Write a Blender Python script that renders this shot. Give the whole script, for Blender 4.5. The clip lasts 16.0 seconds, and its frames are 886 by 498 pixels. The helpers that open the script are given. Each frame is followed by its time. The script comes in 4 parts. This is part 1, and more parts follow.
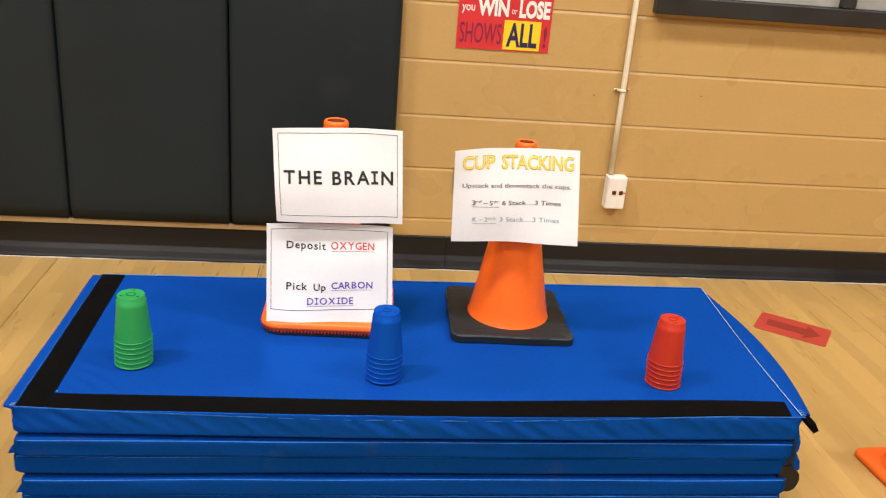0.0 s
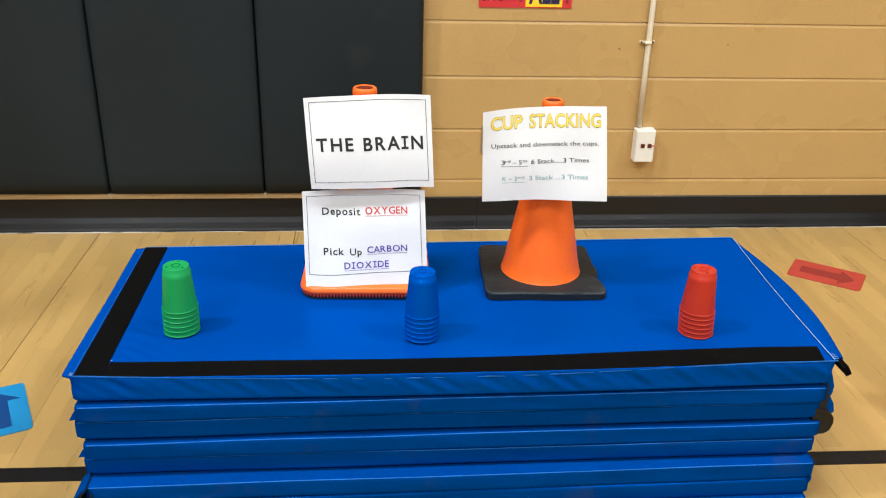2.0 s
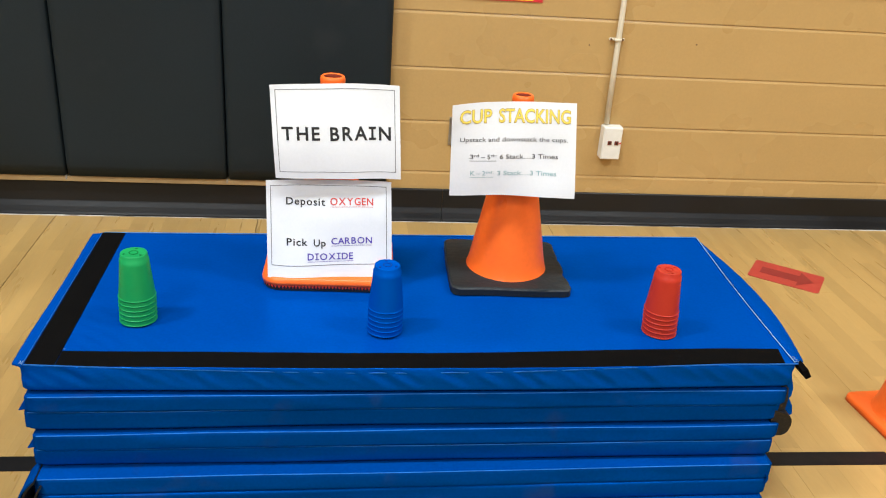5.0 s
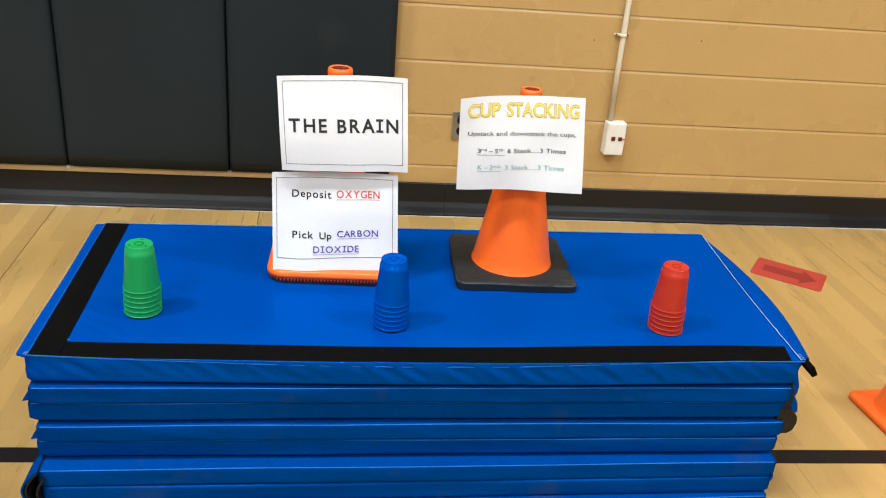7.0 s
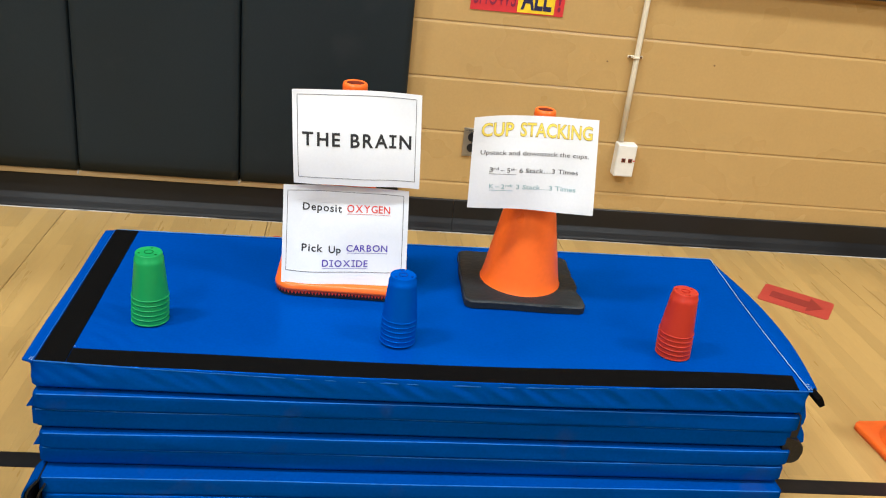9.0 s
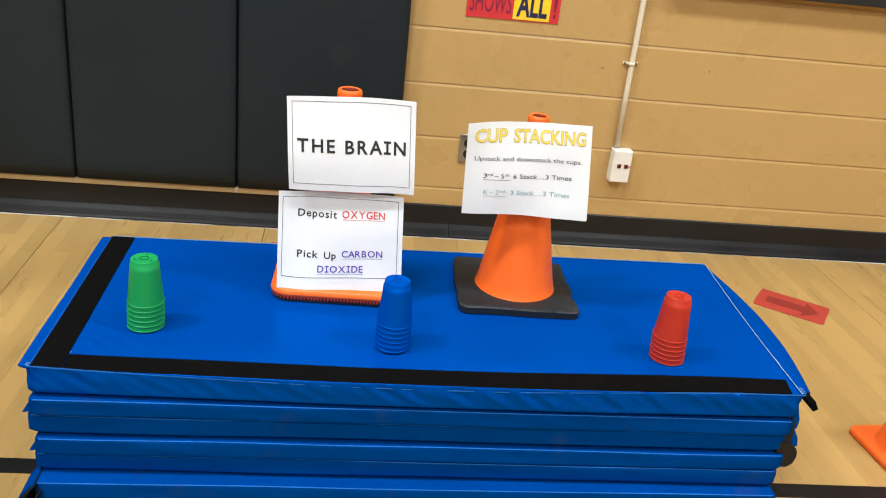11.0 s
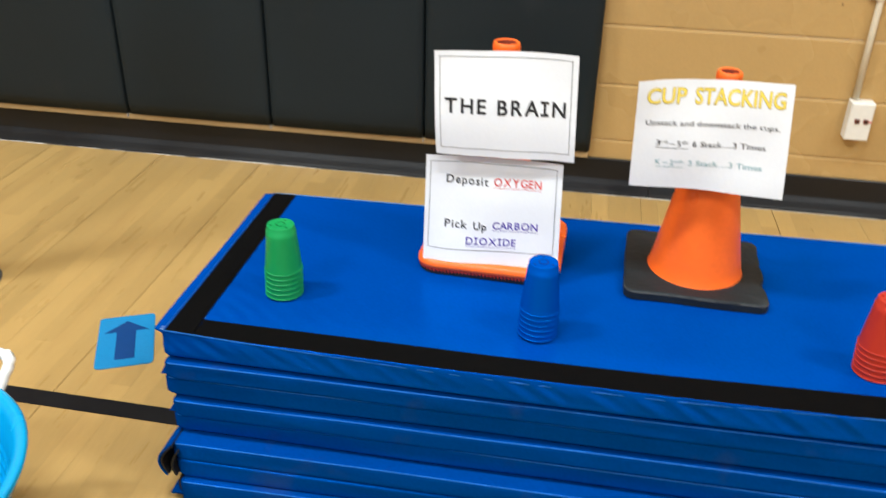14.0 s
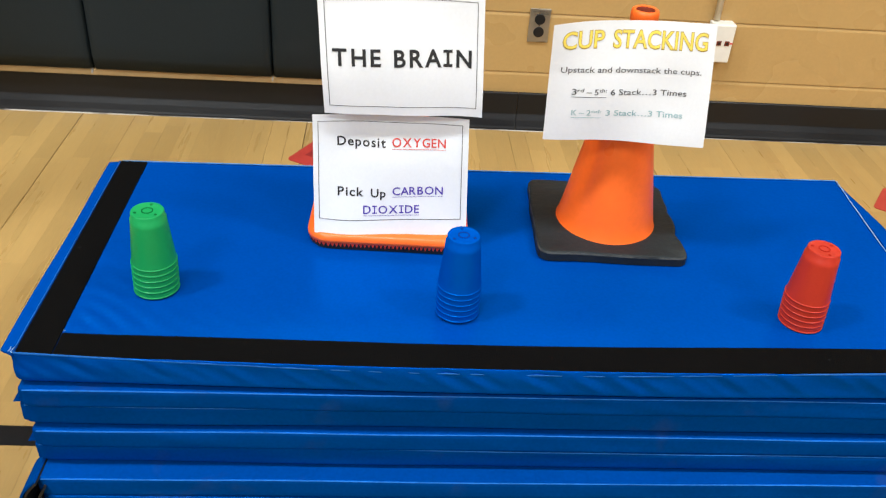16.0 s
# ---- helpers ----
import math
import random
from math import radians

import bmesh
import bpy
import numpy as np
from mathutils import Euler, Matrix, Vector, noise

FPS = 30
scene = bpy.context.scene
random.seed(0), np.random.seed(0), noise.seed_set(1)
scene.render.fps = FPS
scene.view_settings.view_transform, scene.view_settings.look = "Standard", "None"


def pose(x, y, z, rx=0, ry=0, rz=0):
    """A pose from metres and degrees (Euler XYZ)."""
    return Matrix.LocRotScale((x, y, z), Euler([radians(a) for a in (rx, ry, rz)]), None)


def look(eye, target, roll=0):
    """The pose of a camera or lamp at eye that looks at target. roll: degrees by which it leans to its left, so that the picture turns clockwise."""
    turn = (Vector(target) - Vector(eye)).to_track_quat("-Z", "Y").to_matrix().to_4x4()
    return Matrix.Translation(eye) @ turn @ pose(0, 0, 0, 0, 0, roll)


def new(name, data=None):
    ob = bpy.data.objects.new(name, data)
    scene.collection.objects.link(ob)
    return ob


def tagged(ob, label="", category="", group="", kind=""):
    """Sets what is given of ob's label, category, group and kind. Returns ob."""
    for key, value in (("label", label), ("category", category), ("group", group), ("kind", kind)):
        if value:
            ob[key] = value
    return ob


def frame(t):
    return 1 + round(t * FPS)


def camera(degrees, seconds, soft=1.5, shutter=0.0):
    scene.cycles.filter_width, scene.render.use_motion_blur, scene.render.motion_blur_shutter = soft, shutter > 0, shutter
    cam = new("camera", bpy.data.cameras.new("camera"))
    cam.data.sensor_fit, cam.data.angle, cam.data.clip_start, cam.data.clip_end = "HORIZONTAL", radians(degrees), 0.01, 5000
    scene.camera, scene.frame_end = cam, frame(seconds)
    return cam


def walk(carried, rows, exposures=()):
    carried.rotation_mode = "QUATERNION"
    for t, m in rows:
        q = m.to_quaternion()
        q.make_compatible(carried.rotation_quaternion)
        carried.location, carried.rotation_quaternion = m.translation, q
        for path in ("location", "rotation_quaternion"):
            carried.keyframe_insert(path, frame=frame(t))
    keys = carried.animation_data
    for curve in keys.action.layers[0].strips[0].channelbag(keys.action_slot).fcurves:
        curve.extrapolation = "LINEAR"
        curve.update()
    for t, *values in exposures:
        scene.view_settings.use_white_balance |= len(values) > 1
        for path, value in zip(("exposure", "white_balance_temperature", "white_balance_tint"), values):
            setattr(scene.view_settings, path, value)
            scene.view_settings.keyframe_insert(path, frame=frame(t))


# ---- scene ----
cam = camera(54.1, 16.0, soft=1.1, shutter=0.4)
PATH = [
    (0, (0.01, -1.467, 1.314), (0.248, 0.382, 0.59), 4.7),
    (0.5, (0.0, -1.506, 1.329), (0.188, 0.344, 0.592), 3.2),
    (1, (0.004, -1.505, 1.331), (0.197, 0.316, 0.527), 2.7),
    (1.5, (0.0, -1.506, 1.334), (0.171, 0.318, 0.53), 2.1),
    (2, (0.002, -1.505, 1.331), (0.17, 0.315, 0.519), 1.6),
    (2.5, (-0.001, -1.499, 1.334), (0.156, 0.32, 0.517), 1.8),
    (3, (-0.001, -1.49, 1.33), (0.185, 0.321, 0.5), 2.2),
    (3.5, (0.008, -1.497, 1.337), (0.281, 0.324, 0.558), 3.4),
    (3.7, (0.018, -1.498, 1.337), (0.26, 0.317, 0.534), 3.8),
    (5.8, (-0.012, -1.467, 1.325), (0.249, 0.334, 0.495), 4.3),
    (6, (-0.01, -1.466, 1.327), (0.245, 0.335, 0.495), 4.0),
    (6.5, (-0.019, -1.469, 1.324), (0.235, 0.326, 0.478), 4.4),
    (7, (-0.024, -1.47, 1.322), (0.239, 0.327, 0.483), 4.9),
    (7.5, (-0.039, -1.461, 1.321), (0.18, 0.341, 0.483), 5.0),
    (8, (-0.038, -1.456, 1.323), (0.21, 0.347, 0.495), 6.5),
    (10.5, (-0.03, -1.474, 1.329), (0.225, 0.343, 0.533), 6.5),
    (11, (-0.026, -1.473, 1.33), (0.227, 0.344, 0.533), 6.4),
    (11.5, (-0.023, -1.475, 1.332), (0.245, 0.342, 0.539), 6.4),
    (12, (-0.026, -1.475, 1.33), (0.236, 0.344, 0.542), 6.5),
    (12.5, (-0.028, -1.474, 1.325), (0.215, 0.342, 0.523), 6.0),
    (13, (-0.049, -1.449, 1.305), (-0.068, 0.358, 0.447), 4.7),
    (13.5, (0.003, -1.373, 1.313), (-0.266, 0.416, 0.462), 3.3),
    (14, (0.145, -1.256, 1.325), (-0.128, 0.477, 0.365), 1.5),
    (14.5, (0.172, -1.176, 1.311), (0.085, 0.494, 0.213), 1.5),
    (15, (0.043, -1.118, 1.316), (0.125, 0.608, 0.31), 2.8),
    (15.5, (0.007, -1.081, 1.313), (0.132, 0.617, 0.265), 2.7),
    (16, (-0.02, -1.045, 1.311), (0.12, 0.613, 0.201), 4.5),
]
walk(cam, [(t, look(eye, target, roll)) for t, eye, target, roll in PATH],
     exposures=[(0.0, 0.0, 7300, 17), (0.5, 0.0, 6950, 14), (1.0, 0.0, 6600, 10), (1.6, 0.0, 6430, 9), (16.0, 0.0, 6430, 9)])

# ---- light: a gymnasium lit by rows of ceiling fixtures ----
world = bpy.data.worlds.new("world")
scene.world = world
world.use_nodes = True
world.node_tree.nodes["Background"].inputs[0].default_value = (0.9, 0.95, 1.0, 1)
world.node_tree.nodes["Background"].inputs[1].default_value = 0.05

ROOM_X0, ROOM_X1, ROOM_Y0, WALL_Y, ROOM_Z = -9.0, 9.0, -13.0, 1.695, 6.5
LIGHT_ENERGY = 248.0
LIGHTS = [(x, y) for x in (-3.3, 4.0) for y in (-9.5, -5.0, -0.9)] + [(-0.3, -0.9)]
for lx, ly in LIGHTS:
    lamp = bpy.data.lights.new("ceiling_lamp", "AREA")
    lamp.shape, lamp.size, lamp.size_y, lamp.energy = "RECTANGLE", 1.1, 0.6, LIGHT_ENERGY * (1.10 if lx < -1 else 0.60 if lx < 1 else 0.80)
    lamp.color = (0.925, 1.0, 1.04)
    ob = new("ceiling_lamp", lamp)
    ob.matrix_world = pose(lx, ly, ROOM_Z - 0.33)


# ---- materials ----
def material(name, color, rough=0.5, metal=0.0, vary=0.15, scale=8.0, fine=60.0, bump=0.0, bump_scale=40.0, random=0.0,
             island=0.0, spec=0.5, stretch=(1, 1, 1), coat=0.0, emission=0.0, rough_vary=0.1, stain=None, stain_scale=3.0, stain_at=0.62,
             stain_most=0.6, gloss=None, gloss_share=0.0, gloss_rough=0.3):
    m = bpy.data.materials.new(name)
    m.use_nodes = True
    nt = m.node_tree
    n, l = nt.nodes, nt.links
    b = n["Principled BSDF"]
    b.inputs["Roughness"].default_value = rough
    b.inputs["Metallic"].default_value = metal
    b.inputs["Specular IOR Level"].default_value = spec
    b.inputs["Coat Weight"].default_value = coat
    b.inputs["Coat Roughness"].default_value = 0.15
    geo = n.new("ShaderNodeNewGeometry")
    mapping = n.new("ShaderNodeMapping")
    mapping.inputs["Scale"].default_value = stretch
    l.new(geo.outputs["Position"], mapping.inputs["Vector"])
    big = n.new("ShaderNodeTexNoise")
    big.inputs["Scale"].default_value, big.inputs["Detail"].default_value = scale, 3.0
    small = n.new("ShaderNodeTexNoise")
    small.inputs["Scale"].default_value, small.inputs["Detail"].default_value = fine, 4.0
    l.new(mapping.outputs[0], big.inputs["Vector"])
    l.new(mapping.outputs[0], small.inputs["Vector"])
    add = n.new("ShaderNodeMath")
    add.operation = "ADD"
    l.new(big.outputs[0], add.inputs[0])
    l.new(small.outputs[0], add.inputs[1])
    value = add.outputs[0]
    if random or island:
        src = n.new("ShaderNodeObjectInfo").outputs["Random"] if random else geo.outputs["Random Per Island"]
        mul = n.new("ShaderNodeMath")
        mul.operation = "MULTIPLY_ADD"
        l.new(src, mul.inputs[0])
        mul.inputs[1].default_value = (random or island) / max(vary, 0.01)
        l.new(value, mul.inputs[2])
        shift = n.new("ShaderNodeMath")
        shift.operation = "SUBTRACT"
        l.new(mul.outputs[0], shift.inputs[0])
        shift.inputs[1].default_value = 0.5 * (random or island) / max(vary, 0.01)
        value = shift.outputs[0]
    rng = n.new("ShaderNodeMapRange")
    rng.inputs["From Min"].default_value, rng.inputs["From Max"].default_value = 0.6, 1.4
    rng.inputs["To Min"].default_value, rng.inputs["To Max"].default_value = 1 - vary, 1 + vary
    rng.clamp = False
    l.new(value, rng.inputs["Value"])
    mix = n.new("ShaderNodeVectorMath")
    mix.operation = "SCALE"
    mix.inputs[0].default_value = color
    l.new(rng.outputs[0], mix.inputs["Scale"])
    out = mix.outputs[0]
    if stain:
        spots = n.new("ShaderNodeTexNoise")
        spots.inputs["Scale"].default_value, spots.inputs["Detail"].default_value = stain_scale, 6.0
        l.new(mapping.outputs[0], spots.inputs["Vector"])
        ramp = n.new("ShaderNodeMapRange")
        ramp.inputs["From Min"].default_value, ramp.inputs["From Max"].default_value = stain_at, stain_at + 0.12
        ramp.inputs["To Max"].default_value = stain_most
        l.new(spots.outputs[0], ramp.inputs["Value"])
        blend = n.new("ShaderNodeMix")
        blend.data_type = "RGBA"
        l.new(ramp.outputs[0], blend.inputs["Factor"])
        l.new(out, blend.inputs[6])
        blend.inputs[7].default_value = (*stain, 1)
        out = blend.outputs[2]
    l.new(out, b.inputs["Base Color"])
    rr = n.new("ShaderNodeMapRange")
    rr.inputs["From Min"].default_value, rr.inputs["From Max"].default_value = 0.3, 0.7
    rr.inputs["To Min"].default_value, rr.inputs["To Max"].default_value = max(rough - rough_vary, 0.02), min(rough + rough_vary, 1)
    l.new(big.outputs[0], rr.inputs["Value"])
    l.new(rr.outputs[0], b.inputs["Roughness"])
    if bump:
        tex = n.new("ShaderNodeTexNoise")
        tex.inputs["Scale"].default_value, tex.inputs["Detail"].default_value = bump_scale, 3.0
        l.new(mapping.outputs[0], tex.inputs["Vector"])
        bp = n.new("ShaderNodeBump")
        bp.inputs["Strength"].default_value, bp.inputs["Distance"].default_value = bump, 0.004
        l.new(tex.outputs[0], bp.inputs["Height"])
        l.new(bp.outputs[0], b.inputs["Normal"])
    if gloss:
        shine = n.new("ShaderNodeBsdfGlossy")
        shine.inputs["Color"].default_value = (*gloss, 1)
        shine.inputs["Roughness"].default_value = gloss_rough
        if bump:
            l.new(bp.outputs[0], shine.inputs["Normal"])
        share = n.new("ShaderNodeMixShader")
        share.inputs[0].default_value = gloss_share
        l.new(b.outputs[0], share.inputs[1])
        l.new(shine.outputs[0], share.inputs[2])
        l.new(share.outputs[0], n["Material Output"].inputs["Surface"])
    if emission:
        b.inputs["Emission Color"].default_value = (1, 0.97, 0.92, 1)
        b.inputs["Emission Strength"].default_value = emission
    return m


WOOD = dict(rough=0.34, vary=0.07, scale=3.0, fine=26.0, stretch=(9, 0.8, 1), spec=0.4, rough_vary=0.10, stain=(0.35, 0.20, 0.065), stain_scale=0.9, stain_at=0.56, stain_most=0.45)
M_BOARD = material("maple_board", (0.432, 0.270, 0.093), random=0.075, **WOOD)
M_BOARD_FAR = material("maple_board_joined", (0.432, 0.270, 0.093), island=0.075, **WOOD)
M_SUBFLOOR = material("board_joint", (0.16, 0.085, 0.03), rough=0.8)
M_BLOCK = material("painted_block", (0.503, 0.318, 0.122), rough=0.30, vary=0.05, scale=2.5, fine=120, bump=0.07, bump_scale=120, random=0.008, spec=0.4)
M_MORTAR = material("painted_mortar", (0.513, 0.33, 0.125), rough=0.4, vary=0.05, scale=5, fine=90, bump=0.2, bump_scale=120)
M_PAD = material("charcoal_wall_pad_vinyl", (0.0106, 0.0163, 0.0194), rough=0.55, vary=0.14, scale=1.5, fine=200, bump=0.12, bump_scale=300, spec=0.24, stain=(0.024, 0.028, 0.030), stain_scale=4, stain_at=0.62, stain_most=0.4)
M_BASE = material("black_rubber_base", (0.0078, 0.0082, 0.0098), rough=0.40, vary=0.2, scale=4, fine=70, spec=0.36, stain=(0.026, 0.026, 0.028), stain_scale=9, stain_at=0.64, stain_most=0.5)
M_BEAD = material("pale_grey_sealant", (0.50, 0.47, 0.42), rough=0.6, vary=0.3, scale=6, fine=60, stain=(0.06, 0.05, 0.04), stain_scale=7, stain_at=0.50, stain_most=0.95)
M_BATTEN = material("tan_batten", (0.52, 0.37, 0.19), rough=0.5, vary=0.15, scale=2, fine=40, stretch=(0.6, 8, 8))
M_VINYL = material("blue_mat_vinyl", (0.0001, 0.0490, 0.297), rough=0.40, vary=0.10, scale=3.5, fine=180, bump=0.25, bump_scale=14, spec=0.0, rough_vary=0.08, gloss=(0.005, 0.22, 1.0), gloss_share=0.11, gloss_rough=0.24)
# Darker copy of the mat vinyl: side-face shade put into the colour, plus scuffs.
M_VINYL_EDGE = material("shaded_scuffed_blue_mat_vinyl", (0.0001, 0.0420, 0.222), rough=0.45, vary=0.14, scale=5, fine=160, bump=0.35, bump_scale=18, spec=0.0, stain=(0.020, 0.045, 0.16), stain_scale=7, stain_at=0.58, stain_most=0.5, gloss=(0.005, 0.20, 1.0), gloss_share=0.05, gloss_rough=0.27)
M_VELCRO = material("black_velcro", (0.0030, 0.0028, 0.0028), rough=0.95, vary=0.3, scale=20, fine=400, bump=0.6, bump_scale=700, spec=0.05, stain=(0.05, 0.05, 0.055), stain_scale=60, stain_at=0.72)
M_STITCH = material("pale_blue_stitching", (0.26, 0.40, 0.62), rough=0.8, vary=0.3, scale=60, fine=300)
M_SEAM = material("blue_piping", (0.015, 0.11, 0.40), rough=0.5, vary=0.3, scale=30, fine=200, spec=0.1)
# Seam tone brighter than the sides: the panel edges' glint is painted in.
M_SEAM_DARK = material("worn_blue_seam_glint", (0.015, 0.120, 0.44), rough=0.5, vary=0.4, scale=12, fine=120, spec=0.1)
M_PIPING = material("light_blue_piping", (0.08, 0.26, 0.56), rough=0.5, vary=0.35, scale=30, fine=200)
M_STRAP_BLACK = material("black_web_strap", (0.0052, 0.0050, 0.0052), rough=0.5, spec=0.35, vary=0.4, scale=30, fine=300, bump=0.5, bump_scale=120)
M_ORANGE = material("orange_cone_vinyl", (0.92, 0.145, 0.018), rough=0.34, vary=0.06, scale=7, fine=90, spec=0.4, stain=(0.50, 0.07, 0.012), stain_scale=26, stain_at=0.69)
# Cone orange darkened for the bore: the hole's shade is in the colour.
M_BORE = material("shaded_cone_inside", (0.22, 0.025, 0.006), rough=0.8, vary=0.2, scale=20, fine=90)
M_ORANGE_DEEP = material("red_orange_rubber", (0.80, 0.055, 0.006), rough=0.45, vary=0.08, scale=10, fine=90)
M_ORANGE_FLOOR = material("orange_floor_cone_plastic", (0.85, 0.13, 0.015), rough=0.38, vary=0.05, scale=7, fine=80)
M_RUBBER = material("worn_black_rubber", (0.0105, 0.0150, 0.0178), spec=0.25, rough=0.6, vary=0.3, scale=9, fine=120, bump=0.4, bump_scale=90, stain=(0.052, 0.062, 0.068), stain_scale=12, stain_at=0.58, stain_most=0.45)
M_RUBBER_EDGE = material("rubbed_grey_rubber_edge", (0.060, 0.062, 0.060), spec=0.2, rough=0.7, vary=0.4, scale=14, fine=90, stain=(0.014, 0.017, 0.019), stain_scale=16, stain_at=0.48, stain_most=0.9)
M_PAPER = material("white_copy_paper", (0.725, 0.74, 0.77), rough=0.7, vary=0.03, scale=6, fine=200, spec=0.3, bump=0.5, bump_scale=9)
M_INK = material("black_ink", (0.012, 0.012, 0.014), rough=0.7)
M_INK_GREY = material("grey_ink", (0.075, 0.075, 0.08), rough=0.7)
M_INK_RED = material("red_ink", (0.62, 0.05, 0.04), rough=0.7)
M_INK_VIOLET = material("violet_ink", (0.075, 0.045, 0.36), rough=0.7)
M_INK_TEAL = material("teal_ink", (0.25, 0.42, 0.45), rough=0.7)
M_INK_YELLOW = material("yellow_ink", (0.84, 0.65, 0.10), rough=0.7)
M_INK_OLIVE = material("olive_outline_ink", (0.46, 0.33, 0.07), rough=0.7)
M_CUP_GREEN = material("green_cup_plastic", (0.010, 0.27, 0.075), rough=0.38, vary=0.04, scale=20, fine=200, spec=0.18)
M_CUP_BLUE = material("blue_cup_plastic", (0.0001, 0.060, 0.36), rough=0.38, vary=0.04, scale=20, fine=200, spec=0.0, gloss=(0.005, 0.30, 1.0), gloss_share=0.05, gloss_rough=0.25)
M_CUP_RED = material("red_cup_plastic", (0.44, 0.032, 0.017), rough=0.38, vary=0.04, scale=20, fine=200, spec=0.18)
M_CUP_DARK = {"green": material("dark_green_mark", (0.004, 0.12, 0.03), rough=0.5, spec=0.05), "blue": material("dark_blue_mark", (0.002, 0.03, 0.20), rough=0.5, spec=0.05),
              "red": material("dark_red_mark", (0.33, 0.018, 0.009), rough=0.5, spec=0.05)}
M_TAPE = material("black_floor_tape", (0.0065, 0.006, 0.007), spec=0.2, rough=0.5, vary=0.2, scale=12, fine=120)
M_TAPE_Y = material("yellow_floor_tape", (0.78, 0.55, 0.05), rough=0.45, vary=0.1, scale=12, fine=120)
M_CARD_BLUE = material("light_blue_vinyl_card", (0.008, 0.20, 0.44), rough=0.45, vary=0.08, scale=14, fine=120)
M_CARD_NAVY = material("navy_arrow", (0.006, 0.045, 0.17), rough=0.5, vary=0.08, spec=0.2)
M_CARD_RED = material("red_vinyl_card", (0.42, 0.040, 0.030), rough=0.45, vary=0.06, scale=14, fine=120)
M_CARD_MAROON = material("maroon_arrow", (0.25, 0.020, 0.018), rough=0.5, vary=0.05)
M_CREAM = material("cream_painted_metal", (0.74, 0.66, 0.50), rough=0.4, vary=0.06, scale=8, fine=60)
M_BOX = material("ivory_outlet_box", (0.80, 0.77, 0.70), rough=0.4, vary=0.05, scale=14, fine=60)
M_BROWN = material("brown_socket", (0.16, 0.025, 0.010), rough=0.4)
M_STEEL = material("brushed_steel_plate", (0.55, 0.52, 0.46), rough=0.35, metal=0.9, vary=0.08, scale=10, fine=90, stretch=(1, 1, 12))
M_BLACK_PLASTIC = material("black_plastic", (0.012, 0.012, 0.013), rough=0.35, vary=0.1)
M_POSTER = material("red_poster_paper", (0.62, 0.028, 0.035), rough=0.45, vary=0.06, scale=8, fine=60)
M_POSTER_YELLOW = material("yellow_poster_ink", (0.85, 0.58, 0.02), rough=0.45)
M_POSTER_PURPLE = material("dark_purple_poster_ink", (0.20, 0.012, 0.045), rough=0.5)
M_POSTER_NAVY = material("navy_poster_ink", (0.012, 0.012, 0.06), rough=0.5)
M_POSTER_WHITE = material("white_poster_ink", (0.80, 0.78, 0.74), rough=0.5)
M_POSTER_GREEN = material("green_poster_ink", (0.05, 0.28, 0.08), rough=0.5)
M_FRAME = material("dark_window_frame", (0.016, 0.017, 0.018), rough=0.4, vary=0.15, scale=10, fine=90)
M_BOARD_BACK = material("grey_board_back", (0.34, 0.34, 0.32), rough=0.5, vary=0.2, scale=3, fine=30)
M_TUB = material("bright_blue_tub_plastic", (0.004, 0.30, 0.60), rough=0.22, vary=0.04, scale=10, fine=90, spec=0.3)
M_ROPE = material("white_rope", (0.80, 0.80, 0.78), rough=0.8, vary=0.08, scale=60, fine=200)
M_POLE = material("grey_painted_steel_pole", (0.20, 0.185, 0.165), rough=0.42, metal=0.5, vary=0.15, scale=10, fine=60)
M_PLATE = material("dull_grey_floor_plate", (0.13, 0.13, 0.13), rough=0.45, metal=0.7, vary=0.25, scale=16, fine=80)
M_WEB = material("pale_grey_webbing", (0.30, 0.29, 0.28), rough=0.8, vary=0.2, scale=20, fine=200)
M_WEB_YELLOW = material("yellow_webbing", (0.36, 0.28, 0.03), rough=0.8, vary=0.25, scale=20, fine=200)
M_CEILING = material("pale_ceiling", (0.70, 0.69, 0.66), rough=0.8, vary=0.06)
M_ROOM = material("room_wall_paint", (0.34, 0.29, 0.23), rough=0.6, vary=0.06, scale=1.5, fine=20)
M_FIXTURE = material("white_fixture", (0.8, 0.8, 0.8), rough=0.4)
M_DIFFUSER = material("lit_diffuser", (0.9, 0.9, 0.9), rough=0.5, emission=6.0)
M_SCREW = material("dark_screw_hole", (0.16, 0.085, 0.035), rough=0.6)


# ---- mesh helpers ----
def mesh_object(name, bm, mat_, parent=None, label="", smooth=False):
    me = bpy.data.meshes.new(name)
    if smooth:
        for f in bm.faces:
            f.smooth = True
    bm.normal_update()
    bm.to_mesh(me)
    bm.free()
    for m in mat_ if isinstance(mat_, (list, tuple)) else [mat_]:
        me.materials.append(m)
    ob = new(name, me)
    ob.parent = parent
    if label:
        ob["label"] = label
    return ob


def part(name, bm, mat_, parent, label="", smooth=False):
    return mesh_object(name, bm, mat_, parent, label, smooth)


def thing(name, label, category, at=(0, 0, 0), turn=0.0, group="", kind=""):
    ob = new(name)
    ob.empty_display_size = 0.05
    ob.matrix_world = pose(*at, 0, 0, turn)
    return tagged(ob, label, category, group, kind)


